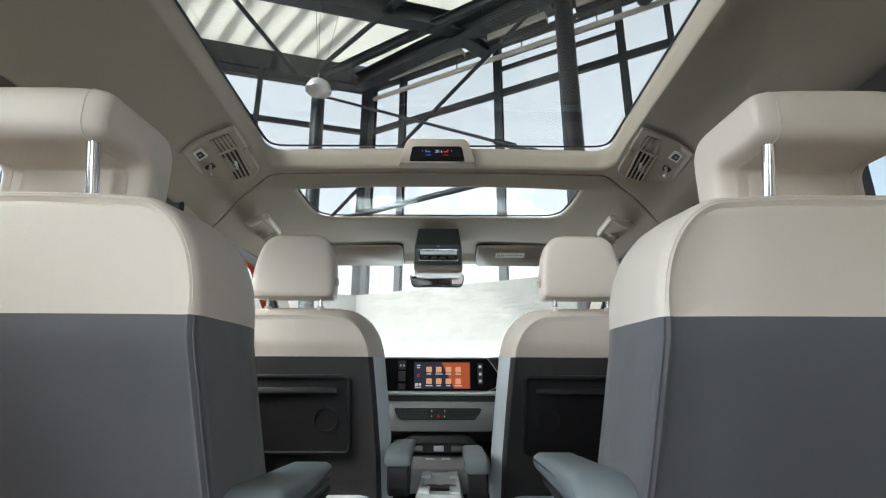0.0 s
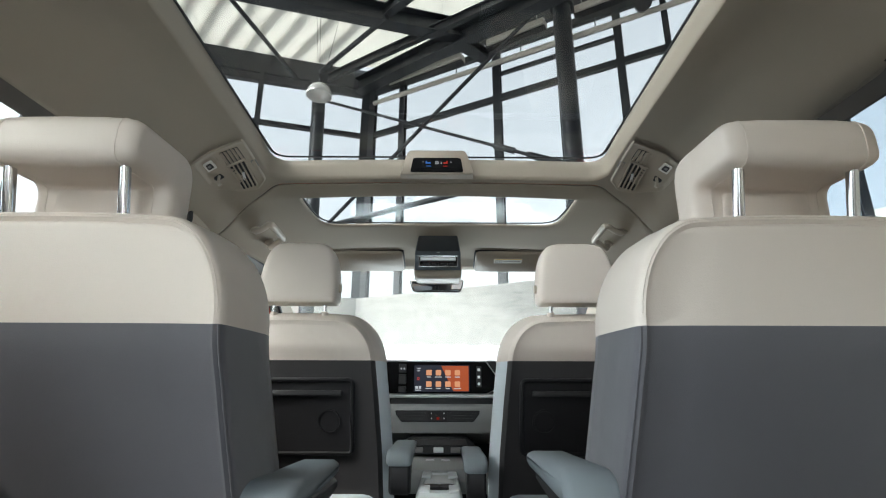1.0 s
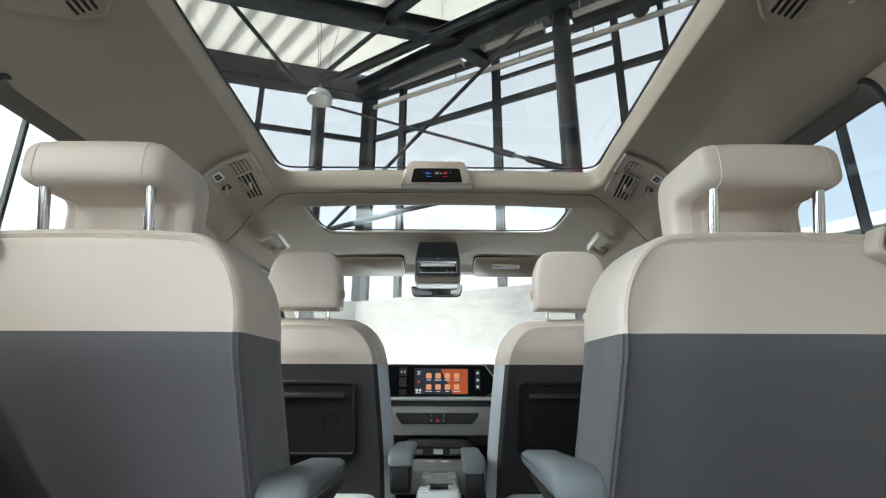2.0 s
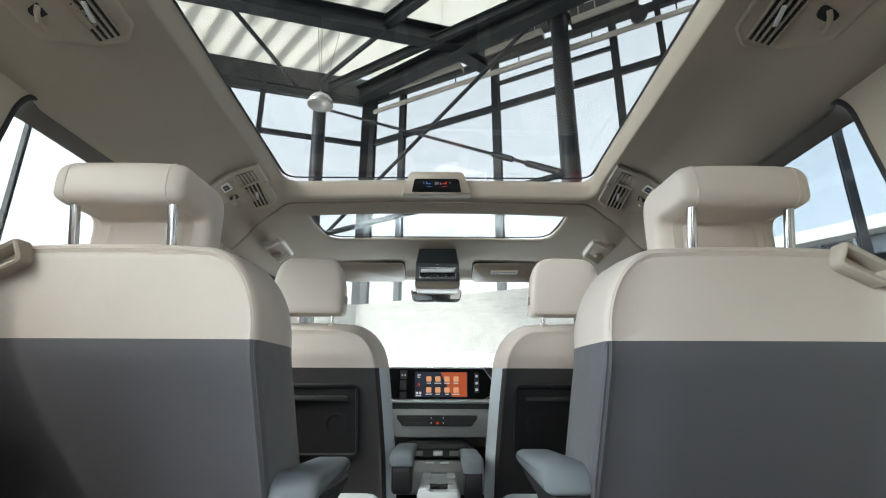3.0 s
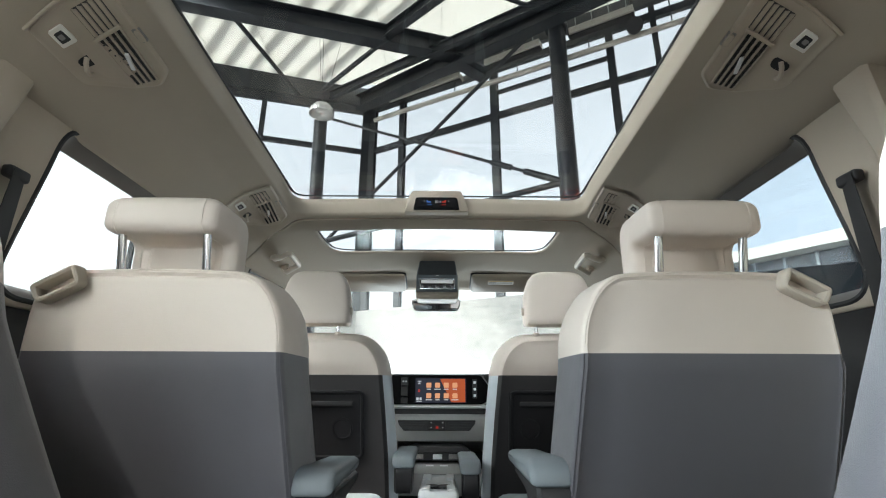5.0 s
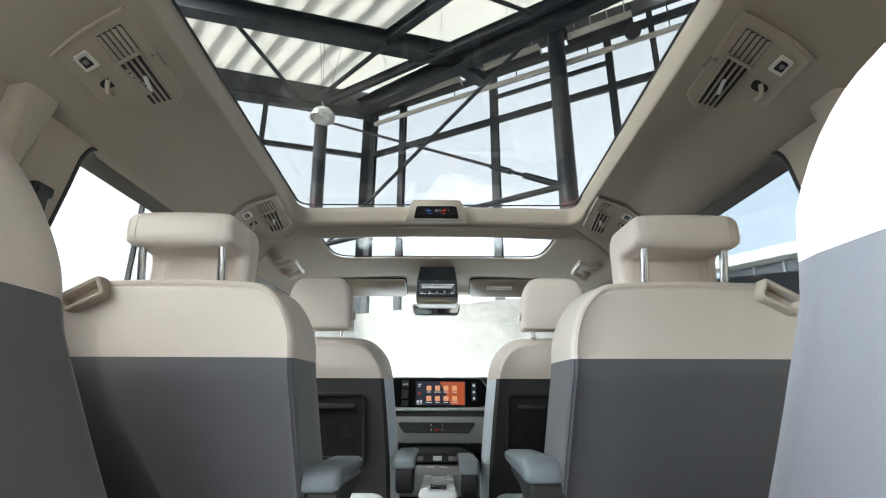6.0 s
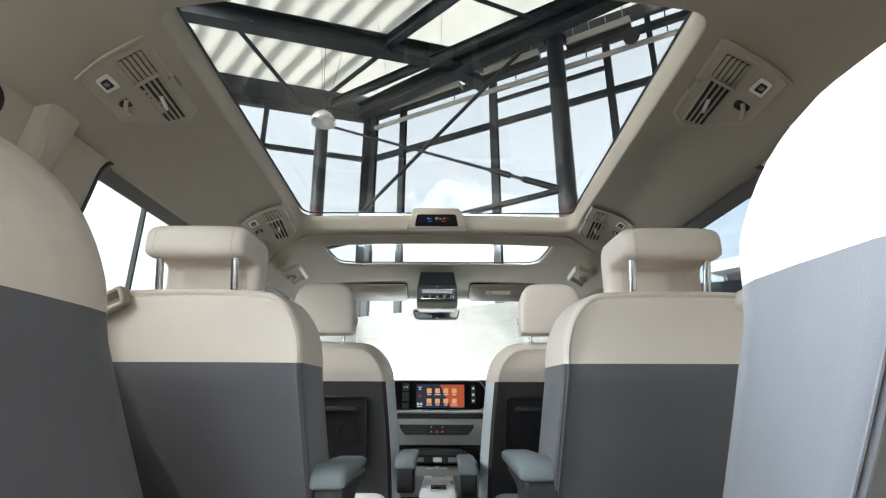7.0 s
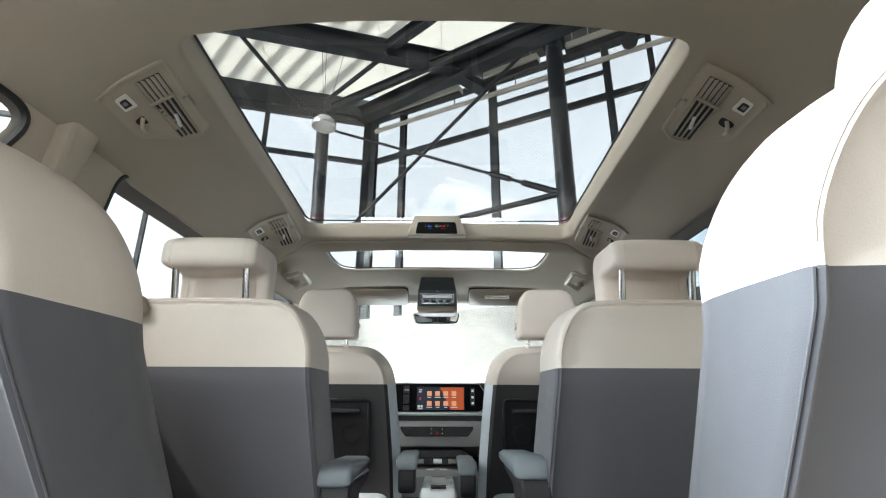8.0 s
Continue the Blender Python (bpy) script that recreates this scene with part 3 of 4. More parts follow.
FRONT_OUT = back_outline([(-0.46, 0.277), (-0.20, 0.270), (-0.06, 0.260), (0.03, 0.252), (0.05, 0.250)], (0.05, 0.125), (0.05, 0.125), 0.196)
FRONT_LAYERS = [(0.038, 0.0), (0.026, -0.004), (0.018, 0.004), (0.015, 0.02)]
FRONT_SIDE = [(0.017, 0.016), (0.008, 0.03), (-0.003, 0.06), (-0.008, 0.10), (0.0, 0.14), (0.02, 0.165)]


def front_lean(z):
    return 1.325 + 0.30 * max(0.0, 0.10 - z)


def front_seat(s):
    cx = 0.437 if s > 0 else -0.413
    hx = s * 0.415
    seat = thing("front_seat", (cx, 1.75, FLOOR), "front seat, beige leather and grey shell with folding table", "car seat", "front seats")
    part("back_top", cut(back_shape(cx, FRONT_OUT, front_lean, FRONT_LAYERS), 0.062, True), LEATHER, seat, "beige leather")
    part("back_shell", cut(back_shape(cx, FRONT_OUT, front_lean, FRONT_LAYERS), 0.062, False), SHELL, seat, "dark grey shell")
    part("bolster", cut(back_shape(cx, FRONT_OUT, front_lean, FRONT_SIDE), 0.062, False), SIDE_CLOTH, seat, "pale cloth front and side bolsters")
    part("bolster_top", cut(back_shape(cx, FRONT_OUT, front_lean, FRONT_SIDE), 0.062, True), LEATHER, seat, "beige leather")
    # folded table with a raised rim and a round recess
    tz0, tz1, hw = -0.200, 0.014, 0.185
    out = rpoly([(-hw, tz0), (hw, tz0), (hw, tz1), (-hw, tz1)], 0.022, 5, 4)
    out = [Vector((p.x, p.y)) for p in out]

    tx = hx + s * 0.006

    def at(p, d):
        return Vector((tx + p.x, front_lean(p.y) + d, p.y))

    loops = [[at(p, d) for p in shrink(out, e)] for e, d in ((-0.001, 0.004), (0.0, -0.008), (0.003, -0.011), (0.008, -0.011), (0.011, -0.007), (0.012, -0.004))]
    table = part("folding_table", loft(bmesh.new(), loops, False, True), DARK, seat, "black plastic folding table")
    rib = bmesh.new()
    box(rib, tx - 0.15, tx + 0.15, front_lean(-0.03) - 0.016, front_lean(-0.03) + 0.002, -0.036, -0.020, 0.004, 2)
    part("ledge", rib, DARK, table)
    ring = bmesh.new()
    c = Vector((-s * 0.115, -0.105))
    circ = [Vector((c.x + 0.034 * math.cos(a * math.pi / 14), c.y + 0.034 * math.sin(a * math.pi / 14))) for a in range(28)]
    loft(ring, [[at(p, d) for p in shrink(circ, e)] for e, d in ((0.0, -0.003), (0.0, -0.0075), (0.004, -0.0075), (0.005, -0.0045))], False, True)
    part("cup_recess", ring, DARK, table)
    # head restraint
    hp = rpoly([(-0.118, 0.224), (0.118, 0.224), (0.116, 0.32), (0.092, 0.414), (-0.092, 0.414), (-0.116, 0.32)], [0.016, 0.016, 0.08, 0.05, 0.05, 0.08], 5, 3)
    loops = []
    for e, d in ((0.012, 0.001), (0.004, 0.005), (0.0, 0.013), (0.0, 0.05), (0.003, 0.085), (0.012, 0.105)):
        loops.append([Vector((hx + p.x, 1.325 + d + 0.10 * (p.y - 0.30), p.y)) for p in shrink(hp, e)])
    for lp, sgn in ((loops[0], -1), (loops[-1], 1)):
        c = sum(lp, Vector()) / len(lp)
        for k in (0.9, 0.75, 0.5, 0.25):
            ring = [c + (p - c) * k + Vector((0, sgn * 0.004 * (1 - k * k), 0)) for p in lp]
            loops = [ring] + loops if sgn < 0 else loops + [ring]
    hr = part("headrest", loft(bmesh.new(), loops), LEATHER, seat, "beige leather head restraint")
    side_button = rod(bmesh.new(), (hx - s * 0.117, 1.365, 0.275), (hx - s * 0.123, 1.365, 0.275), 0.014, 20, 0.012)
    part("button", side_button, TRIM, hr, "round release button")
    for q in (-1, 1):
        part("post", rod(bmesh.new(), (hx + q * 0.076, 1.37, 0.17), (hx + q * 0.076, 1.365, 0.235), 0.006, 14), CHROME, hr, "chrome post")
        part("post_collar", rod(bmesh.new(), (hx + q * 0.076, 1.37, 0.185), (hx + q * 0.076, 1.37, 0.204), 0.012, 14, 0.010), LEATHER, seat)
    x0, x1 = sorted((s * (0.080 if s > 0 else 0.074), s * 0.136))
    lo = -0.018 if s > 0 else 0.0
    prof = rpoly([(1.375, -0.30), (1.45, -0.30), (1.47, -0.23), (1.62, -0.215), (1.62, -0.195), (1.39, -0.198), (1.365, -0.22)], [0.03, 0.03, 0.03, 0.01, 0.01, 0.02, 0.02], 4, 2)
    arm = part("armrest", loft(bmesh.new(), [[Vector((x, p.x, p.y + lo)) for p in shrink(prof, e)] for e, x in ((0.006, x0 + 0.004), (0.0, x0 + 0.010), (0.0, x1 - 0.006), (0.006, x1))]), DARK, seat, "dark armrest body")
    pad = rpoly([(1.362, -0.225), (1.40, -0.206), (1.64, -0.200), (1.648, -0.182), (1.400, -0.176), (1.362, -0.190)], [0.012, 0.02, 0.010, 0.012, 0.03, 0.02], 5, 3)
    part("arm_pad", loft(bmesh.new(), [[Vector((x, p.x, p.y + lo)) for p in shrink(pad, e)] for e, x in ((0.008, x0 - 0.004), (0.003, x0), (0.0, x0 + 0.008), (0.0, x1 - 0.006), (0.003, x1 + 0.002), (0.008, x1 + 0.006))]), PAD, arm, "pale grey padded top")
    part("cushion", box(bmesh.new(), cx - 0.25, cx + 0.25, 1.42, 1.95, -0.45, -0.30, 0.05, 4), SIDE_CLOTH, seat)
    part("seat_base", box(bmesh.new(), cx - 0.22, cx + 0.22, 1.45, 1.88, FLOOR, -0.44, 0.02, 2), DARK, seat)
    return seat


front_seat(-1)
front_seat(1)


# ---- front of the cabin ----
dash = thing("dashboard", (0, 2.5, FLOOR), "wide dashboard with gloss black screen band and grey lower panel", "dashboard")


def across(bm, prof, x0, x1, bow=0.0, n=16):
    """A profile of (y, z) drawn across the van."""
    loops = []
    for i in range(n + 1):
        x = x0 + (x1 - x0) * i / n
        loops.append([Vector((x, y - bow * (x / 0.75) ** 2, z)) for y, z in prof])
    return loft(bm, loops)


def slab(outline, y0, y1, bevel=0.003):
    """An upright plate with the outline (x, z), from y0 (rear) to y1."""
    return loft(bmesh.new(), [[Vector((p.x, y, p.y)) for p in shrink(outline, e)] for e, y in ((bevel, y0), (0.0, y0 + bevel), (0.0, y1))])


def rect(x0, x1, z0, z1, r=0.003):
    return rpoly([(x0, z0), (x1, z0), (x1, z1), (x0, z1)], r, 4, 2)


part("top_pad", across(bmesh.new(), [(2.205, 0.085), (2.21, 0.097), (2.24, 0.104), (2.5, 0.10), (3.0, 0.03), (3.0, -0.05), (2.205, -0.03)], -0.75, 0.75), DARK, dash, "black soft top")
part("lower_panel", across(bmesh.new(), [(2.20, -0.098), (2.192, -0.11), (2.195, -0.165), (2.22, -0.215), (2.30, -0.225), (2.6, -0.3), (2.9, -0.3), (2.9, -0.07), (2.24, -0.07)], -0.75, 0.75), DASH_GREY, dash, "grey lower panel")
part("groove", across(bmesh.new(), [(2.215, -0.066), (2.21, -0.097), (2.26, -0.097), (2.26, -0.066)], -0.75, 0.75), DARK, dash)
part("trim_strip", across(bmesh.new(), [(2.192, -0.046), (2.184, -0.052), (2.184, -0.057), (2.192, -0.064), (2.23, -0.065), (2.23, -0.045)], -0.75, 0.75), PALE, dash, "pale metallic strip")
BAND = rpoly([(-0.30, -0.043), (0.215, -0.043), (0.268, -0.015), (0.268, 0.02), (0.215, 0.094), (-0.30, 0.094)], 0.008, 4, 2)
band = part("screen_band", slab(BAND, 2.184, 2.212), BEZEL, dash, "gloss black panel")
edge = [(0.05, -0.0455), (0.214, -0.0455), (0.244, -0.034), (0.271, -0.017), (0.2715, 0.021), (0.2165, 0.0965), (0.19, 0.0975), (-0.30, 0.0975)]
part("band_trim", tube(bmesh.new(), [(x, 2.188, z) for x, z in edge], 0.0022, 8), SILVER, band, "thin silver edge")
SCREEN_DARK = glowing("screen_dark", (0.010, 0.012, 0.030), 0.2)
SCREEN_ORANGE = glowing("screen_orange", (0.80, 0.14, 0.03), 0.17)
SCREEN_RED = glowing("screen_red_orange", (0.42, 0.06, 0.02), 0.5)
ICON = glowing("screen_icon", (1.0, 0.45, 0.22), 0.24)
WHITE_GLOW = glowing("screen_white", (0.85, 0.88, 0.9), 0.22)
RED_GLOW = glowing("screen_red", (0.9, 0.05, 0.03), 0.2)
BLUE_GLOW = glowing("screen_blue", (0.08, 0.30, 0.9), 0.22)
scr = part("touch_screen", slab(rect(-0.112, 0.140, -0.037, 0.080), 2.1815, 2.186, 0.001), SCREEN_DARK, band, "lit touch screen, dark blue and orange")


def plate(name, outline, y, mat, parent, label=""):
    return part(name, slab(outline, y, y + 0.0012, 0.0003), mat, parent, label, smooth=False)


tri = rpoly([(0.010, 0.077), (0.135, 0.077), (0.135, -0.034), (0.066, -0.034)], 0.002, 3, 2)
plate("screen_picture", tri, 2.1800, SCREEN_ORANGE, scr, "orange wallpaper")
for j, z in enumerate((0.046, -0.004)):
    for i in range(4):
        x = -0.045 + 0.043 * i
        plate("app_icon", rect(x - 0.0125, x + 0.0125, z - 0.0115, z + 0.0125, 0.004), 2.1786, ICON, scr)
        w = (0.010, 0.016, 0.013, 0.011, 0.015, 0.010, 0.009, 0.017)[i + 4 * j]
        plate("caption_bar", rect(x - w, x + w, z - 0.0205, z - 0.0165, 0.001), 2.1786, WHITE_GLOW, scr)
for x0, x1, z0, z1, mat in ((-0.100, -0.083, 0.062, 0.067, WHITE_GLOW), (-0.099, -0.086, 0.052, 0.057, WHITE_GLOW), (-0.098, -0.088, 0.014, 0.026, RED_GLOW),
                            (-0.106, -0.094, -0.024, -0.012, WHITE_GLOW), (-0.090, -0.080, -0.024, -0.012, WHITE_GLOW), (-0.106, -0.080, -0.032, -0.028, WHITE_GLOW)):
    plate("status_bar", rect(x0, x1, z0, z1, 0.001), 2.1800, mat, scr)
plate("status_gap", rect(-0.0955, -0.0905, 0.0165, 0.0235, 0.001), 2.1790, SCREEN_DARK, scr)
for x0, x1, z0, z1 in ((-0.182, -0.148, 0.045, 0.085), (-0.182, -0.148, -0.005, 0.040), (-0.182, -0.148, -0.042, -0.012)):
    part("selector", slab(rect(x0, x1, z0, z1, 0.004), 2.172, 2.186), DARK, band, "black drive selector key")
for i, z in enumerate((0.060, 0.028, -0.002)):
    plate("mark", rect(0.176, 0.188, z - 0.006, z + 0.006, 0.003), 2.1825, SILVER, band)
for x in (-0.174, -0.160):
    plate("mark", rect(x, x + 0.006, 0.060, 0.068, 0.002), 2.1712, SILVER, band)
part("touch_strip", slab(rect(0.168, 0.196, -0.018, 0.078, 0.004), 2.1832, 2.188), DARK, band)
# centre air outlet with louvres
vent = part("air_outlet", slab(rpoly([(-0.165, -0.165), (0.155, -0.165), (0.180, -0.135), (0.185, -0.117), (-0.195, -0.117), (-0.190, -0.135)], 0.006, 4, 2), 2.183, 2.20), DARK, dash, "black air outlet")
for i in range(3):
    for x0, x1 in ((-0.180, -0.055), (0.045, 0.170)):
        z = -0.128 - 0.011 * i
        part("louvre", boxbm(x0 + 0.008 * i, x1 - 0.008 * i, 2.180, 2.19, z - 0.0015, z + 0.0015, r=0.001, seg=1), DARK, vent)
part("button_block", slab(rect(-0.048, 0.040, -0.163, -0.119, 0.003), 2.178, 2.186), RUBBER, vent)
plate("hazard_mark", rect(-0.009, 0.003, -0.155, -0.145, 0.001), 2.1768, RED_GLOW, vent)
for x, z in ((-0.032, -0.128), (0.024, -0.128), (-0.032, -0.150), (0.024, -0.150)):
    plate("mark", rect(x - 0.0025, x + 0.0025, z - 0.0025, z + 0.0025, 0.001), 2.1768, SILVER, vent)
# open tray under the outlet
tray = part("tray", slab(rpoly([(-0.145, -0.300), (0.145, -0.300), (0.165, -0.262), (0.125, -0.230), (-0.125, -0.230), (-0.165, -0.262)], 0.012, 4, 2), 2.19, 2.36), DARK, dash, "dark open tray")
part("tray_lip", slab(rpoly([(-0.13, -0.262), (0.13, -0.262), (0.118, -0.236), (-0.118, -0.236)], 0.006, 4, 2), 2.175, 2.20), SHELL, tray)
for x in (-0.09, 0.0, 0.075):
    part("socket", slab(rect(x - 0.022, x + 0.022, -0.292, -0.270, 0.003), 2.181, 2.192), MID if x else PALE, tray)
part("console_shelf", boxbm(-0.20, 0.20, 1.90, 2.34, -0.40, -0.312, r=0.012), DASH_GREY, dash, "grey lower shelf")
for x in (-0.035, 0.03):
    part("usb_socket", boxbm(x - 0.018, x + 0.018, 2.10, 2.13, -0.315, -0.309, r=0.002), PALE, dash)
part("switch_plate", boxbm(-0.165, -0.115, 1.96, 2.04, -0.33, -0.295, r=0.004), PIANO, dash)
part("tell_tale", boxbm(-0.145, -0.130, 1.955, 1.962, -0.318, -0.310, r=0.0), glowing("amber_glow", (1.0, 0.35, 0.05), 0.3), dash, "small amber light")
ring = bmesh.new()
circ = [(0.152 + 0.014 * math.cos(a * math.pi / 12), 2.09, -0.300 + 0.014 * math.sin(a * math.pi / 12)) for a in range(25)]
part("socket_ring", tube(ring, circ, 0.0025, 6), SILVER, dash, "silver ring")
part("instrument_hood", boxbm(-0.66, -0.31, 2.10, 2.30, -0.03, 0.085, r=0.03), DARK, dash)

# sliding table console between the front seats
con = thing("table_console", (0.008, 1.48, FLOOR), "pale grey sliding table console with cup holders", "console")
part("body", boxbm(-0.052, 0.066, 1.335, 1.63, FLOOR, -0.300, r=0.012), PALE, con)
cup = bmesh.new()
top = rpoly([(-0.055, 1.325), (0.070, 1.325), (0.066, 1.64), (-0.050, 1.64)], 0.014, 5, 6)
well = rpoly([(-0.026, 1.40), (0.042, 1.40), (0.042, 1.50), (-0.026, 1.50)], 0.03, 5, 6)
loft(cup, [[Vector((p.x, p.y, z)) for p in shrink(o, e)] for o, e, z in ((top, 0.0, -0.312), (top, 0.0, -0.290), (top, 0.006, -0.280), (top, 0.012, -0.280), (top, 0.016, -0.285), (well, -0.006, -0.285), (well, 0.0, -0.287), (well, 0.004, -0.335))])
part("lid", cup, PALE, con, "pale grey tray top")
for y in (1.335, 1.545):
    for x0, x1 in ((-0.047, -0.018), (0.034, 0.062)):
        part("table_flap", boxbm(x0, x1, y, y + 0.075, -0.284, -0.274, r=0.003), PALE, con)
# solid dark discs stand for the shade inside two round cup holes
for x in (-0.014, 0.030):
    part("cup_hole_shade", rod(bmesh.new(), (x, 1.45, -0.318), (x, 1.45, -0.2836), 0.026, 24), DARK, con, "dark disc for the shade in a round cup holder")
part("cup_well", boxbm(-0.022, 0.038, 1.40, 1.50, -0.345, -0.318, r=0.008), DARK, con, "dark cup holder")

# ---- roof fittings ----
ohc = thing("overhead_console", (-0.004, 1.78, 0.43), "dark grey overhead console with reading lamps and switches", "overhead console")
prof = [(1.730, 0.572), (1.790, 0.512), (1.806, 0.500), (1.816, 0.455), (1.83, 0.443), (1.93, 0.47), (1.95, 0.572)]
bm = bmesh.new()
loft(bm, [[Vector((x * (1 - 0.20 * max(0.0, z - 0.508) / 0.064), y + sy, z)) for y, z in prof] for x, sy in ((-0.098, 0.008), (-0.090, 0.0), (-0.06, 0.0), (0.05, 0.0), (0.080, 0.0), (0.088, 0.008))])
part("housing", bm, SLATE, ohc, "slate grey housing")
lid_edge = rpoly([(-0.078, 0.003), (0.070, 0.003), (0.083, 0.070), (-0.091, 0.070)], 0.006, 4, 3)
cover = loft(bmesh.new(), [[Vector((p.x, 1.730 + 0.85 * p.y - d * 0.7, 0.572 - 0.85 * p.y - d * 0.7)) for p in shrink(lid_edge, e)] for e, d in ((0.0, -0.004), (0.0, 0.002), (0.002, 0.004))])
part("dark_cover", cover, COVER, ohc, "dark grey sliding cover")
part("switch_panel", slab(rect(-0.080, 0.072, 0.452, 0.494, 0.006), 1.803, 1.83), PIANO, ohc, "gloss black switch panel")
part("panel_rim", tube(bmesh.new(), [(p.x, 1.803, p.y) for p in rect(-0.081, 0.073, 0.451, 0.495, 0.006)] + [(-0.0745, 1.803, 0.451)], 0.0016, 6), CHROME, ohc, "thin chrome rim")
part("lamp_lens", slab(rect(-0.076, 0.068, 0.474, 0.491, 0.004), 1.800, 1.81), SILVER, ohc, "clear reading lamp lens")
for i in range(4):
    x = -0.055 + 0.034 * i
    part("switch", slab(rect(x - 0.011, x + 0.011, 0.456, 0.468, 0.003), 1.7995, 1.806), DARK, ohc)
plate("mark", rect(-0.010, 0.002, 0.506, 0.509, 0.001), 1.790, SILVER, ohc)
part("mirror_mount_cover", boxbm(-0.104, 0.094, 1.86, 2.02, 0.418, 0.500, r=0.02, seg=3), TRIM, ohc, "greige sensor cover")

mirror = thing("rear_view_mirror", (-0.008, 2.08, 0.39), "black-framed rear view mirror hung before the windscreen", "mirror")
mo = rpoly([(-0.118, 0.392), (0.098, 0.392), (0.112, 0.447), (-0.134, 0.447)], [0.02, 0.02, 0.016, 0.016], 5, 3)


def tipped(bm, z, k):
    for v in bm.verts:
        v.co.y += (v.co.z - z) * k
    return bm


part("shell", tipped(slab(mo, 2.030, 2.058, 0.006), 0.42, -0.18), DARK, mirror)
part("mirror_face", tipped(slab(shrink(mo, 0.004), 2.027, 2.0305, 0.001), 0.42, -0.18), MIRROR, mirror, "mirror glass")
part("stem", rod(bmesh.new(), (-0.008, 2.05, 0.425), (-0.008, 2.15, 0.475), 0.010), DARK, mirror)

for s in (-1, 1):
    visor = thing("sun_visor", (s * 0.315, 1.96, 0.49), "greige folded-up sun visor" + (" with white warning sticker" if s > 0 else ""), "sun visor", "sun visors")
    o = rpoly([(s * 0.158, 0), (s * 0.47, 0), (s * 0.47, 0.152), (s * 0.158, 0.152)], 0.02, 4, 4)
    bm = bmesh.new()
    rise = lambda v: 1.915 + v * 0.9

    def vz(v):
        return 0.551 - v * 0.33

    loft(bm, [[Vector((p.x, rise(p.y), vz(p.y) - d)) for p in shrink(o, e)] for e, d in ((0.006, 0.0), (0.0, 0.004), (0.0, 0.010), (0.005, 0.014))])
    part("panel", bm, TRIM, visor)
    fold = bmesh.new()
    loft(fold, [[Vector((p.x, rise(p.y), vz(p.y) + 0.0035 - d)) for p in shrink(o, -e)] for e, d in ((0.006, 0.0), (0.006, 0.003), (0.004, 0.004))])
    part("recess_edge", fold, RUBBER, visor, "dark recess edge")
    if s > 0:
        def tag(u0, u1, v0, v1, mat, lift, name):
            b = bmesh.new()
            loft(b, [[Vector((x, rise(v), vz(v) - 0.014 - l)) for x, v in ((u0, v0), (u1, v0), (u1, v1), (u0, v1))] for l in (0.0, lift)])
            part(name, b, mat, visor, smooth=False)
        tag(0.240, 0.362, 0.040, 0.075, STICKER, 0.0008, "sticker")
        tag(0.242, 0.360, 0.0415, 0.047, YELLOW, 0.0012, "sticker_bar")
        for q in range(5):
            tag(0.283 + 0.015 * q, 0.295 + 0.015 * q, 0.058, 0.062, INK, 0.0012, "print_bar")
        for q in range(2):
            tag(0.246 + 0.017 * q, 0.259 + 0.017 * q, 0.053, 0.069, INK, 0.0012, "print_mark")
            tag(0.249 + 0.017 * q, 0.256 + 0.017 * q, 0.056, 0.066, STICKER, 0.0016, "print_mark")

# rear climate display on the roof frame
cd = thing("climate_display", (-0.004, 1.235, 0.585), "beige housing with a small lit climate display", "climate display")
o = rpoly([(-0.112, 0.590), (0.104, 0.590), (0.100, 0.612), (0.084, 0.660), (0.074, 0.668), (-0.082, 0.668), (-0.092, 0.660), (-0.108, 0.612)], [0.002, 0.002, 0.01, 0.012, 0.012, 0.012, 0.012, 0.01], 4, 3)
bm = loft(bmesh.new(), [[Vector((p.x, y, p.y)) for p in shrink(o, e)] for e, y in ((0.003, 1.2265), (0.001, 1.228), (0.0, 1.231), (0.0, 1.30))])
part("housing", bm, TRIM, cd)
bez = part("display_bezel", slab(rpoly([(-0.082, 0.596), (0.074, 0.596), (0.066, 0.640), (-0.074, 0.640)], 0.005, 4, 2), 1.222, 1.23, 0.001), BEZEL, cd, "black display bezel")
plate("display_glass", rpoly([(-0.074, 0.604), (0.066, 0.604), (0.060, 0.640), (-0.068, 0.640)], 0.004, 4, 2), 1.2205, BEZEL, bez)
for x0, x1, z0, z1, mat in ((-0.050, -0.030, 0.621, 0.626, BLUE_GLOW), (-0.050, -0.045, 0.626, 0.630, BLUE_GLOW), (-0.048, -0.026, 0.612, 0.614, BLUE_GLOW),
                            (0.022, 0.040, 0.621, 0.626, RED_GLOW), (0.034, 0.040, 0.626, 0.631, RED_GLOW), (0.020, 0.040, 0.612, 0.614, RED_GLOW),
                            (-0.062, -0.059, 0.624, 0.628, WHITE_GLOW), (0.052, 0.055, 0.624, 0.628, WHITE_GLOW), (0.012, 0.015, 0.620, 0.629, WHITE_GLOW)):
    plate("display_mark", rect(x0 * 0.72 - 0.001, x1 * 0.72 - 0.001, 0.006 + z0 * 0.99, 0.006 + z0 * 0.99 + (z1 - z0) * 0.7, 0.0006), 1.2190, mat, bez)


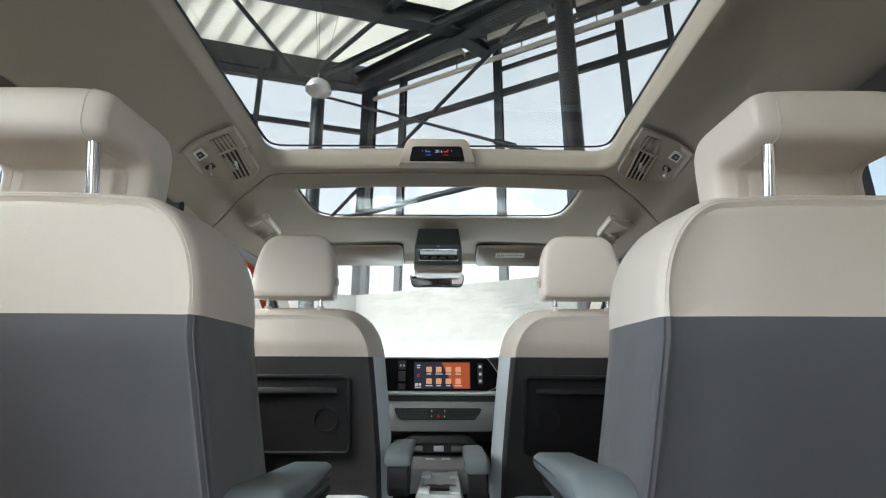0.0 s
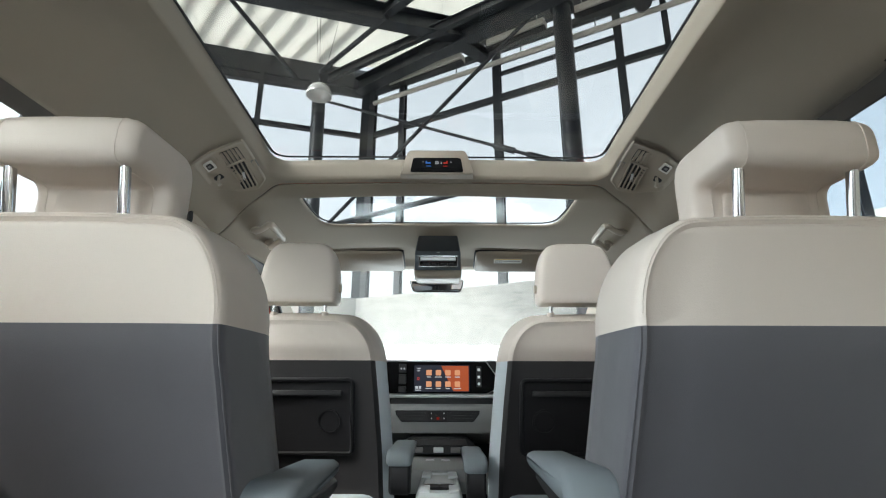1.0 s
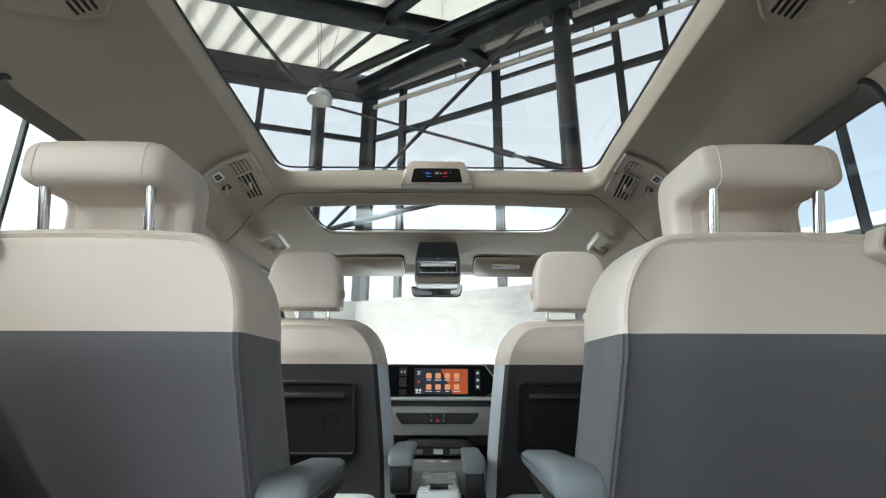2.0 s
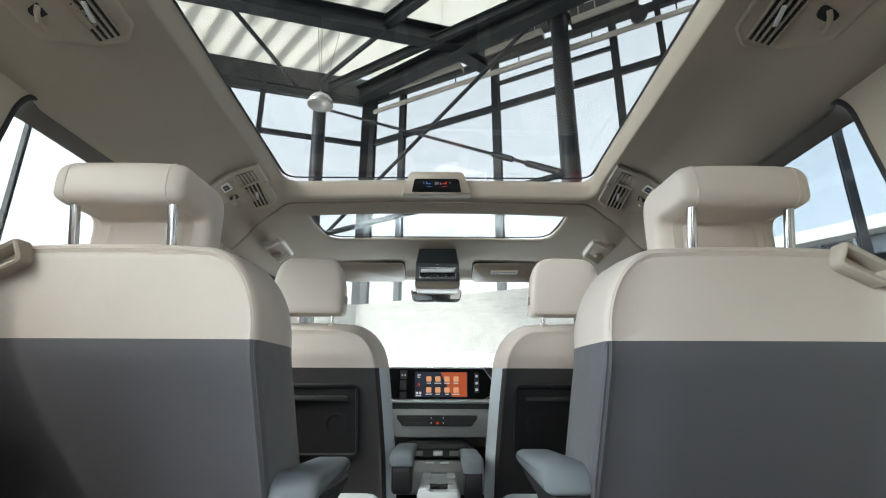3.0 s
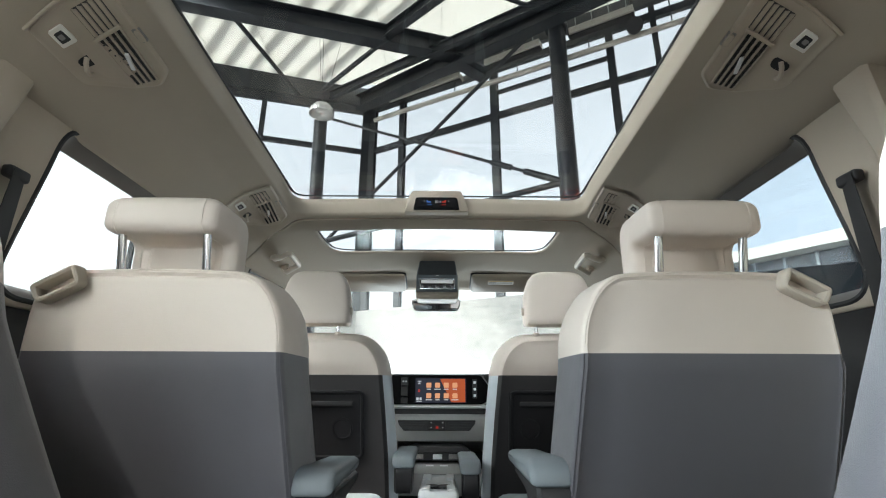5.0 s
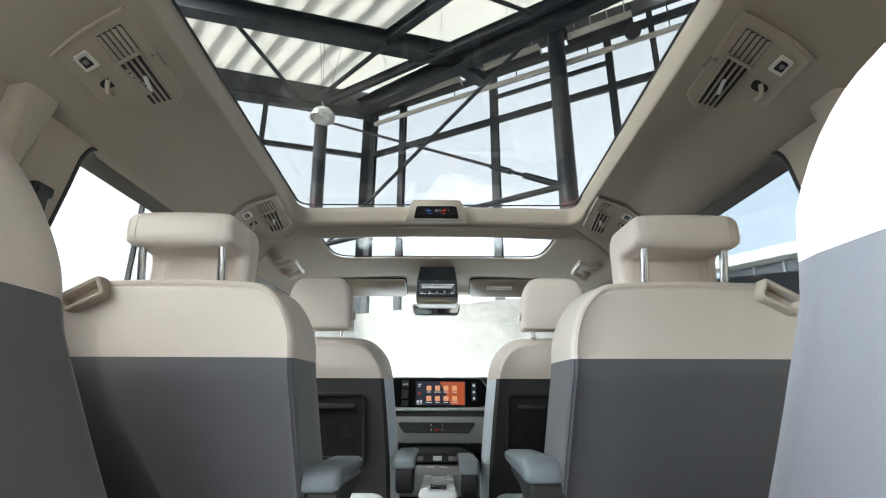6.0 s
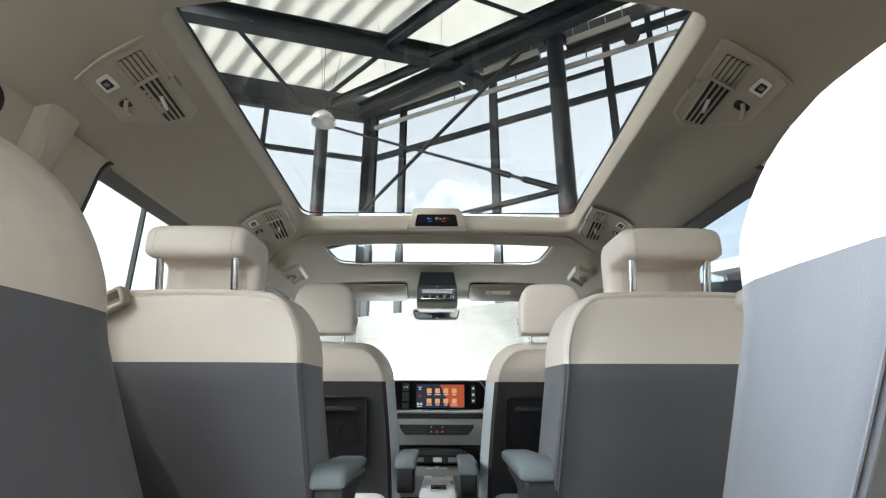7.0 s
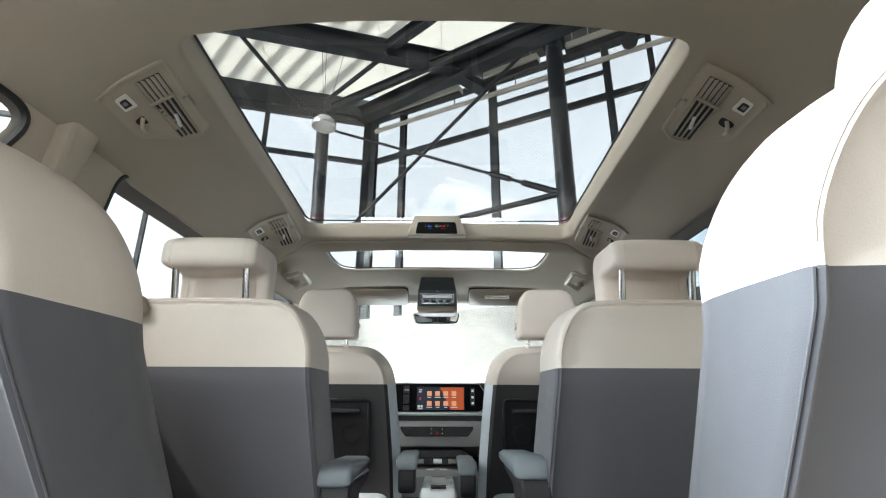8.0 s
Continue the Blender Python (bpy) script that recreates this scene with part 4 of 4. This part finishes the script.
def digits(word, x, z, size, y, mat, parent):
    cu = bpy.data.curves.new("digits", "FONT")
    cu.body, cu.size, cu.extrude, cu.align_x = word, size, 0.0003, "CENTER"
    tmp = bpy.data.objects.new("digits", cu)
    scene.collection.objects.link(tmp)
    me = bpy.data.meshes.new_from_object(tmp.evaluated_get(bpy.context.evaluated_depsgraph_get()))
    bpy.data.objects.remove(tmp)
    me.transform(Matrix.Translation(Vector((x, y, z + EYE)) - base_of(parent)) @ Matrix.Rotation(radians(90), 4, "X"))
    me.materials.clear()
    me.materials.append(mat)
    ob = new("digits", me)
    ob.parent = parent


digits("20", -0.004, 0.6195, 0.012, 1.219, WHITE_GLOW, bez)


def vent_console(s, dy, dz, label):
    """A roof vent panel: louvres, small lamp, coat hook."""
    v = thing("roof_vent", (s * 0.58, 0.42 + dy, 0.56 + dz), label, "air vent", "roof vents")

    def at(x, y, d):
        return Vector((s * x, y + dy, roof_z(x, y + dy) - d))

    o = rpoly([(0.497, 0.292), (0.654, 0.362), (0.660, 0.500), (0.600, 0.552), (0.548, 0.552), (0.512, 0.510)], [0.008, 0.010, 0.016, 0.014, 0.012, 0.012], 4, 5)
    c = sum(o, Vector((0, 0))) / len(o)
    rings = [[at(p.x, p.y, d) for p in shrink(o, e)] for e, d in ((-0.001, -0.004), (0.0, 0.003), (0.002, 0.0055), (0.005, 0.006), (0.007, 0.0045))]
    rings += [[at(c.x + (p.x - c.x) * k, c.y + (p.y - c.y) * k, 0.0045) for p in shrink(o, 0.007)] for k in (0.92, 0.75, 0.5, 0.25, 0.05)]
    part("panel", loft(bmesh.new(), rings), TRIM, v, "greige plastic panel")
    rib = bmesh.new()
    tube(rib, [at(0.498 + 0.157 * q / 8, 0.293 + 0.066 * q / 8, 0.006) for q in range(9)], 0.0030, 6)
    part("rim", rib, TRIM, v)

    def patch(corners, r, d0, d1, lip=0.001):
        w = rpoly(corners, r, 4, 4)
        m = sum(w, Vector((0, 0))) / len(w)
        lp = [[at(p.x, p.y, d) for p in shrink(w, e)] for e, d in ((0.0, d0), (0.0, d1), (lip, d1))]
        lp += [[at(m.x + (p.x - m.x) * k, m.y + (p.y - m.y) * k, d1) for p in w] for k in (0.8, 0.4, 0.05)]
        return loft(bmesh.new(), lp)

    # louvre well: rear half closed, front half open
    part("well", patch([(0.530, 0.394), (0.585, 0.420), (0.592, 0.541), (0.543, 0.530)], 0.003, 0.0, 0.0052), RUBBER, v, "dark open outlet")
    for q in range(5):
        t = q / 4
        a, b = at(0.531 + 0.053 * t, 0.396 + 0.025 * t, 0.0065), at(0.544 + 0.047 * t, 0.530 + 0.010 * t, 0.0065)
        part("louvre", beam(bmesh.new(), a, b, 0.0034, 0.005), TRIM, v)
    for q in range(8):
        t = (q + 0.7) / 8.4
        a, b = at(0.531 + 0.012 * t, 0.397 + 0.132 * t, 0.0054), at(0.585 + 0.006 * t, 0.422 + 0.117 * t, 0.0054)
        part("cross_vane", beam(bmesh.new(), a, b, 0.0026, 0.0020), SHELL, v)
    part("thumb_tab", beam(bmesh.new(), at(0.556, 0.452, 0.0095), at(0.567, 0.492, 0.0095), 0.006, 0.005), PALE, v)
    part("divider", beam(bmesh.new(), at(0.527, 0.389, 0.007), at(0.588, 0.417, 0.007), 0.006, 0.005), TRIM, v)
    part("louvre_bed", patch([(0.524, 0.326), (0.582, 0.350), (0.586, 0.414), (0.528, 0.388)], 0.003, 0.0, 0.0050), SHELL, v)
    for q in range(5):
        t = (q + 0.5) / 5
        a, b = at(0.524 + 0.058 * t, 0.328 + 0.024 * t, 0.0056), at(0.528 + 0.058 * t, 0.386 + 0.026 * t, 0.0056)
        part("closed_louvre", beam(bmesh.new(), a, b, 0.0074, 0.003), TRIM, v)
    lf = [(0.611, 0.371), (0.634, 0.377), (0.635, 0.414), (0.610, 0.409)]
    part("lamp_frame", patch(lf, 0.003, 0.003, 0.0080), STICKER, v, "white lamp frame")
    part("lamp_lens", patch([(0.616, 0.380), (0.629, 0.383), (0.630, 0.405), (0.615, 0.402)], 0.002, 0.003, 0.0092), DARK, v, "dark lamp lens")
    part("lamp_diode", patch([(0.619, 0.386), (0.627, 0.388), (0.626, 0.398), (0.619, 0.396)], 0.002, 0.003, 0.0100), MID, v)
    hk = bmesh.new()
    tube(hk, [at(0.621, 0.447, 0.005), at(0.623, 0.451, 0.014), at(0.627, 0.461, 0.020), at(0.630, 0.473, 0.017), at(0.631, 0.479, 0.011)], 0.0042, 8)
    part("coat_hook", hk, TRIM, v, "small coat hook")
    part("hook_recess", patch([(0.607, 0.439), (0.639, 0.447), (0.636, 0.468), (0.611, 0.465)], 0.010, 0.003, 0.0056), RUBBER, v)
    bt = [(0.506, 0.402), (0.516, 0.405), (0.517, 0.430), (0.507, 0.427)]
    part("button_rim", patch([(0.503, 0.398), (0.519, 0.402), (0.520, 0.434), (0.504, 0.430)], 0.003, 0.003, 0.0055), MID, v)
    part("button", patch(bt, 0.002, 0.003, 0.0085, 0.002), TRIM, v)
    return v


for s in (-1, 1):
    vent_console(s, 0.0, 0.0, "greige roof vent panel with louvres, lamp and coat hook")
    vent_console(s, 0.742, 0.0, "greige roof vent panel ahead of the second row")
    # grab handle above the front door
    g = thing("grab_handle", (s * 0.60, 1.6, 0.49), "beige plastic grab handle above the front door", "grab handle", "grab handles")
    path = [(0.652, 1.545, roof_z(0.652, 1.545)), (0.634, 1.520, 0.505), (0.600, 1.480, 0.500), (0.556, 1.424, 0.498), (0.547, 1.421, 0.497), (0.546, 1.434, 0.497),
            (0.554, 1.560, 0.495), (0.559, 1.577, 0.494), (0.575, 1.592, 0.492), (0.630, 1.664, 0.489), (0.652, 1.690, roof_z(0.652, 1.69))]
    pts = [(s * x, y, z) for x, y, z in path]
    fine = []
    for i in range(len(pts) - 1):
        fine += [Vector(pts[i]).lerp(Vector(pts[i + 1]), q / 4) for q in range(4)]
    part("bar", tube(bmesh.new(), fine + [pts[-1]], 0.0105, 12), BEIGE, g)
    for (x, y, z), (u, v, w) in ((path[0], path[1]), (path[-1], path[-2])):
        part("foot", rod(bmesh.new(), (s * x, y, z + 0.004), (s * (x + u) / 2, (y + v) / 2, (z + w) / 2), 0.021, 16, 0.013), BEIGE, g)
    # belt with its upper guide on the pillar
    b = thing("seat_belt", (s * 0.735, 0.49, FLOOR), "black seat belt hanging from its pillar guide", "seat belt", "seat belts")
    strap = bmesh.new()
    rows = []
    for q in range(13):
        t = q / 12
        y0, z0 = 0.505 + 0.03 * t, 0.375 - 0.70 * t
        tw = 0.9 + 0.5 * math.sin(t * 2.2)
        rows.append([Vector((s * (0.735 + 0.02 * math.sin(t * 3) + h * math.cos(tw) * 0.4 + d), y0 + h * math.sin(tw), z0)) for h, d in ((-0.023, 0.0), (0.023, 0.0), (0.023, 0.0016), (-0.023, 0.0016))])
    part("strap", loft(strap, rows), RUBBER, b)
    part("guide", boxbm(s * 0.745 - 0.010, s * 0.745 + 0.010, 0.485, 0.530, 0.362, 0.384, r=0.006, seg=3), DARK, b, "black belt guide")


# ---- the glass hall round the van ----
GROUND = -EYE
C0 = Vector((-1.68, 9.74))
UL, UR = Vector((-0.961, -0.276)), Vector((0.873, -0.487))
NL, NR = Vector((0.276, -0.961)), Vector((-0.487, -0.873))


def on(u, n, a, z, off=0.0):
    p = C0 + u * a + n * off
    return Vector((p.x, p.y, z))


single("ground", boxbm(-1500, 1500, -1500, 1500, GROUND - 0.5, GROUND, r=0), PAVING, "pale paved ground", "ground", kind="structure")
single("hall_floor", boxbm(-16, 14, -14, 11, GROUND, GROUND + 0.01, r=0), PAVING, "pale polished hall floor", "floor", kind="structure")


def facade(name, u, n, length, mullions, transoms, fascia):
    f = thing(name, (C0.x + u.x * length / 2, C0.y + u.y * length / 2, GROUND), "dark steel and glass hall facade above a concrete plinth", "facade", kind="structure")
    bm = bmesh.new()
    pl = [(0.30, GROUND), (0.30, 1.60), (0.28, 1.64), (-0.05, 1.64), (-0.05, GROUND)]
    steps, near = 24, 6.0
    loft(bm, [[on(u, n, near * i / steps, z, off) for off, z in pl] for i in range(steps + 1)])
    part("plinth", bm, CONCRETE, f, "pale rough concrete plinth")
    part("dark_plinth", loft(bmesh.new(), [[on(u, n, a_, z, off) for off, z in pl] for a_ in (near + 0.01, length)]), STEEL, f, "dark clad plinth")
    for m, w in mullions:
        mu = bmesh.new()
        for off, ww, dd in ((0.05, w, 0.02), (-0.05, w, 0.02), (0.0, w * 0.35, 0.08)):
            c = [on(u, n, m + da, 0, off + dn) for da, dn in ((-ww / 2, -dd / 2), (ww / 2, -dd / 2), (ww / 2, dd / 2), (-ww / 2, dd / 2))]
            loft(mu, [[Vector((v.x, v.y, z)) for v in c] for z in (1.64, 6.75)])
        part("mullion", mu, STEEL, f, smooth=False)
    for z, h, s0, s1 in transoms:
        part("transom", beam(bmesh.new(), on(u, n, s0, z), on(u, n, s1, z), 0.09, h), STEEL, f, smooth=False)
    part("fascia", beam(bmesh.new(), on(u, n, 0.0, 7.12 - fascia / 2), on(u, n, length, 7.12 - fascia / 2), 0.10, fascia), STEEL, f, smooth=False)
    edges = [0.0] + [m for m, w in mullions if w > 0.05] + [length]
    for s0, s1 in zip(edges, edges[1:]):
        if s1 - s0 < 0.3:
            continue
        gl = bmesh.new()
        c = [(s0 + 0.03, 0.012), (s1 - 0.03, 0.012), (s1 - 0.03, 0.0), (s0 + 0.03, 0.0)]
        loft(gl, [[on(u, n, a_, z, o_ - 0.03) for a_, o_ in c] for z in (1.66, 6.7)])
        g = part("pane", gl, HALL_GLASS, f, "clear facade glass", smooth=False)
        g.visible_shadow = False
    return f


facade("facade_left", UL, NL, 12.0, [(0.12, 0.16), (2.42, 0.10), (4.45, 0.07), (6.5, 0.07), (8.6, 0.07), (10.7, 0.07)], [(5.42, 0.10, 0.0, 12.0), (6.5, 0.16, 0.0, 12.0)], 0.50)
facade("facade_right", UR, NR, 12.5, [(0.06, 0.20), (0.92, 0.13), (3.18, 0.15), (4.42, 0.05), (5.51, 0.13), (6.28, 0.10), (8.25, 0.10), (10.2, 0.10)],
       [(5.43, 0.12, 0.0, 12.5), (5.97, 0.05, 3.2, 5.5), (6.24, 0.05, 3.2, 5.5), (6.55, 0.14, 0.0, 12.5)], 0.30)

for base, top, r, lab in (((-2.44, 8.70), (-2.58, 8.66), 0.135, "round dark steel hall column below a lamp"), ((2.18, 7.0), (2.15, 7.03), 0.155, "thick round dark steel hall column")):
    col = thing("hall_column", (base[0], base[1], GROUND), lab, "column", "hall columns")
    high = 6.75 if base[0] > 0 else 5.62
    part("shaft", rod(bmesh.new(), (*base, GROUND), (*top, high), r, 28), STEEL, col)
    part("foot_plate", rod(bmesh.new(), (*base, GROUND + 0.01), (*base, GROUND + 0.05), r * 1.7, 24), STEEL, col)
    if base[0] > 0:
        part("head_plate", rod(bmesh.new(), (*top, high - 0.20), (*top, high - 0.13), r * 1.35, 24), STEEL, col)


def brace(a, b, r, label, turnbuckle=None):
    t = thing("brace", a, label, "brace", "hall braces")
    part("rod", rod(bmesh.new(), a, b, r, 12), STEEL, t)
    if turnbuckle:
        a, b = Vector(a), Vector(b)
        part("turnbuckle", rod(bmesh.new(), a.lerp(b, turnbuckle - 0.035), a.lerp(b, turnbuckle + 0.035), r * 1.9, 12), STEEL, t)
        part("end_sleeve", rod(bmesh.new(), a.lerp(b, 0.86), a.lerp(b, 0.99), r * 2.0, 12), STEEL, t)
    return t


brace((-2.64, 9.22, 6.04), (2.15, 7.03, 3.41), 0.030, "slender dark steel tie rod with turnbuckle", 0.78)
brace((1.73, 7.26, 6.69), (-2.6, 9.69, 3.15), 0.040, "dark steel diagonal brace")
brace((-2.46, 9.30, 3.10), (2.15, 7.03, 3.45), 0.055, "low dark steel strut to a column")
brace((-3.85, 6.70, 6.62), (-3.30, 9.2, 6.62), 0.045, "dark steel roof brace")
brace((-1.05, 7.36, 6.62), (-2.68, 8.97, 6.60), 0.050, "dark steel roof strut")
brace((-2.6, 4.8, 6.62), (1.7, 6.6, 6.62), 0.040, "dark steel roof brace")

# roof: girders, purlins, gutter pipe, cream sheets
def girder(a, b, w, h, label):
    g = thing("girder", a, label, "girder", "hall roof girders")
    return part("section", ibeam(bmesh.new(), a, b, w, h), STEEL, g, smooth=False)


girder((-1.95, 9.55, 6.62), (3.3, 5.78, 6.62), 0.26, 0.36, "dark painted steel roof girder")
girder((-2.6, 9.28, 6.66), (2.9, 5.78, 6.66), 0.10, 0.20, "slender dark steel roof girder")
girder((-7.5, 5.75, 6.78), (0.35, 7.915, 6.78), 0.28, 0.40, "dark painted steel roof girder")
girder((-9.0, 8.0, 6.75), (-2.5, 9.75, 6.75), 0.22, 0.30, "dark painted steel edge girder")
girder((-1.08, 7.42, 6.80), (3.6, 3.12, 6.80), 0.16, 0.24, "dark painted steel roof girder")
DUCT = material("cream_painted_metal", (0.58, 0.55, 0.48), 0.5, scale=25, vary=0.12, bump=0.05)
pipe = thing("gutter_pipe", (1.3, 8.5, 6.30), "pale grey round pipe under the roof edge", "pipe")
part("pipe_run", rod(bmesh.new(), (-1.55, 9.42, 6.10), (5.8, 5.35, 6.10), 0.050, 14), DUCT, pipe)
for q in range(6):
    p = Vector((-1.55, 9.42, 6.10)).lerp(Vector((5.8, 5.35, 6.10)), (q + 0.5) / 6)
    part("hanger", rod(bmesh.new(), p, p + Vector((0, 0, 0.60)), 0.012, 8), STEEL, pipe)
box_runs = (((-1.15, 9.27, 6.5), (0.42, 8.35, 6.5)), ((0.92, 7.97, 6.5), (1.92, 7.35, 6.5)), ((2.42, 7.08, 6.5), (3.40, 6.50, 6.5)))
for a, b in box_runs:
    a, b = Vector(a), Vector(b)
    fx = thing("blind_box", a, "cream sunblind box with thin clips under the hall roof", "sunblind", "sunblinds")
    part("casing", beam(bmesh.new(), a, b, 0.20, 0.13), DUCT, fx, smooth=False)
    part("slot", beam(bmesh.new(), a + Vector((0, 0, -0.085)), b + Vector((0, 0, -0.085)), 0.12, 0.035), DARK, fx, "dark slot", smooth=False)
    for q in (0.12, 0.38, 0.64, 0.9):
        p = a.lerp(b, q)
        part("clip", rod(bmesh.new(), p + Vector((-0.06, -0.11, 0.03)), p + Vector((-0.06, -0.11, 0.42)), 0.010, 8), STEEL_PALE, fx)
    part("end_cap", rod(bmesh.new(), a - (b - a).normalized() * 0.03, a, 0.095, 14), DARK, fx)
girder((0.30, 7.88, 6.56), (0.92, 8.24, 6.42), 0.26, 0.20, "short dark steel bracket beam")

roof = thing("hall_roof", (0, 0, 7.0), "cream translucent hall roof sheets with pale ribs", "roof", kind="structure")


def far_edge(x):
    """Where the roof ends above the facades."""
    right = C0.y + (x - C0.x) * UR.y / UR.x
    left = C0.y + (x - C0.x) * UL.y / UL.x
    return min(left, right) - 0.02


def strip(x0, x1, z0, z1, y0=6.3):
    c = [(x0, y0), (x1, y0), (x1, far_edge(x1)), (x0, far_edge(x0))]
    return loft(bmesh.new(), [[Vector((x, y, z)) for x, y in c] for z in (z0, z1)])


for q in range(11):
    x0 = -10.0 + 1.25 * q
    if far_edge(x0) < 6.4 or far_edge(x0 + 1.25) < 6.4:
        continue
    part("sheet", strip(x0 + 0.002, x0 + 1.248, 7.10, 7.12), SKYLIGHT, roof, "cream translucent sheet", smooth=False)
for q in range(14):
    x0 = -8.2 + 0.62 * q
    run = 0.0
    while 6.3 + 0.73 * (run + 0.1) < far_edge(x0 - 0.68 * (run + 0.1)) and run < 6:
        run += 0.1
    if run > 0.3:
        part("rib", beam(bmesh.new(), (x0, 6.3, 7.20), (x0 - 0.68 * run, 6.3 + 0.73 * run, 7.20), 0.11, 0.06), STEEL_PALE, roof, smooth=False)
# unseen roof over the van, added to hold off the sun
part("deck", boxbm(-4.0, 14, 1.2, 6.25, 7.05, 7.25, r=0), STEEL, roof, "unseen dark roof deck, added to block the sun", smooth=False)
part("deck", boxbm(-6.5, 14, -14, 1.2, 7.05, 7.25, r=0), STEEL, roof, "unseen dark roof deck, added to block the sun", smooth=False)
# unseen glazed bay, added so that sun reaches the hall
rl = part("rooflight", boxbm(-12, -4.02, 1.2, 6.25, 7.10, 7.115, r=0), HALL_GLASS, roof, "unseen clear rooflight, added to let the sun in", smooth=False)
rl.visible_shadow = False
for x in (-6.2, 5.2, 13.5):
    for y in (-13.5, -4.5):
        c = thing("hall_column", (x, y, GROUND), "round dark steel hall column", "column", "hall columns")
        part("shaft", rod(bmesh.new(), (x, y, GROUND), (x, y, 7.05), 0.15, 20), STEEL, c)

# building across the yard
yard = thing("neighbour_building", (16.8, 19.5, GROUND), "far building with cream eave and dark glazed front", "building")
e0, e1 = Vector((14.2, 23.4)), Vector((19.6, 15.55))
ud = (e1 - e0).normalized()
nd = Vector((-ud.y, ud.x)) if (-ud.y) < 0 else Vector((ud.y, -ud.x))


def block(name, a0, a1, n0, n1, z0, z1, mat, label=""):
    c = [e0 + ud * a + nd * n for a, n in ((a0, n0), (a1, n0), (a1, n1), (a0, n1))]
    return part(name, loft(bmesh.new(), [[Vector((p.x, p.y, z)) for p in c] for z in (z0, z1)]), mat, yard, label, smooth=False)


run = (e1 - e0).length
CREAM = material("cream_render", (0.62, 0.58, 0.48), 0.8, scale=6, vary=0.1, bump=0.2)
block("wall", 0.0, run, -6.0, -0.9, GROUND, 6.35, STEEL, "dark clad wall")
block("roof", -0.3, run + 0.3, -6.3, 0.0, 6.40, 6.95, CREAM, "cream eave")
for q in range(7):
    a0 = 0.3 + q * (run - 0.4) / 7
    block("window_pane", a0, a0 + (run - 0.4) / 7 - 0.25, -0.88, -0.84, 3.4, 6.1, HALL_GLASS)
    block("mullion", a0 - 0.16, a0 - 0.06, -0.88, -0.72, 1.0, 6.38, STEEL_PALE)

# pendant lamp
lamp = thing("pendant_lamp", (-2.17, 7.27, 4.80), "glass dome pendant lamp on thin steel wires", "lamp")
dome = bmesh.new()
prof = [(0.03, 0.225), (0.095, 0.210), (0.155, 0.175), (0.200, 0.115), (0.222, 0.05), (0.226, 0.0), (0.215, 0.0), (0.205, 0.05), (0.180, 0.11), (0.13, 0.16), (0.06, 0.19)]
loft(dome, [[Vector((-2.17 + r * math.cos(a * math.pi / 16), 7.27 + r * math.sin(a * math.pi / 16), 4.86 + h)) for a in range(32)] for r, h in prof], True, True)
part("shade", dome, material("prismatic_lamp_glass", (0.70, 0.70, 0.68), 0.12, metal=0.55, vary=0.15, scale=60, bump=0.4), lamp, "ribbed pale glass shade")
part("lamp_socket", rod(bmesh.new(), (-2.17, 7.27, 5.05), (-2.17, 7.27, 5.20), 0.030, 14), STEEL, lamp)
for q in range(3):
    a = q * 2.1 + 0.4
    part("wire", rod(bmesh.new(), (-2.17 + 0.05 * math.cos(a), 7.27 + 0.05 * math.sin(a), 5.2), (-2.17 + 0.30 * math.cos(a), 7.27 + 0.30 * math.sin(a), 6.9), 0.004, 6), STEEL, lamp)
flood = thing("spotlight", (3.35, 6.45, 5.95), "black stage spotlight clamped under the roof", "spotlight")
part("body", rod(bmesh.new(), (3.40, 6.60, 6.22), (3.30, 6.35, 6.05), 0.12, 18, 0.14), DARK, flood)
part("yoke", beam(bmesh.new(), (3.35, 6.48, 6.2), (3.35, 6.48, 6.7), 0.05, 0.05), DARK, flood)

# ---- outside of the van: nose, sills and wheels that carry it ----
nose = thing("van_body", (0, 3.2, GROUND), "orange-red painted van nose and sills", "van body", kind="structure")
bm = bmesh.new()
hood = [(3.03, 0.00), (3.30, -0.10), (3.50, -0.24), (3.58, -0.42), (3.58, -0.80), (3.05, -0.90), (3.00, -0.60)]
loft(bm, [[Vector((x, y - 0.10 * (abs(x) / 0.85) ** 3, z)) for y, z in hood] for x in [-0.85 + 0.17 * q for q in range(11)]])
part("nose", bm, PAINT, nose)
for s in (-1, 1):
    part("sill", boxbm(s * 0.80 - 0.05, s * 0.80 + 0.05, -1.35, 3.0, -0.98, FLOOR - 0.002, r=0.02), DARK, nose, "black sill")
    for y in (-0.75, 2.55):
        w = part("wheel", rod(bmesh.new(), (s * 0.80, y, GROUND + 0.335), (s * 0.58, y, GROUND + 0.335), 0.335, 40), RUBBER, nose, "black tyre")
        part("rim", rod(bmesh.new(), (s * 0.806, y, GROUND + 0.335), (s * 0.79, y, GROUND + 0.335), 0.22, 32, 0.20), SILVER, w, "silver rim")
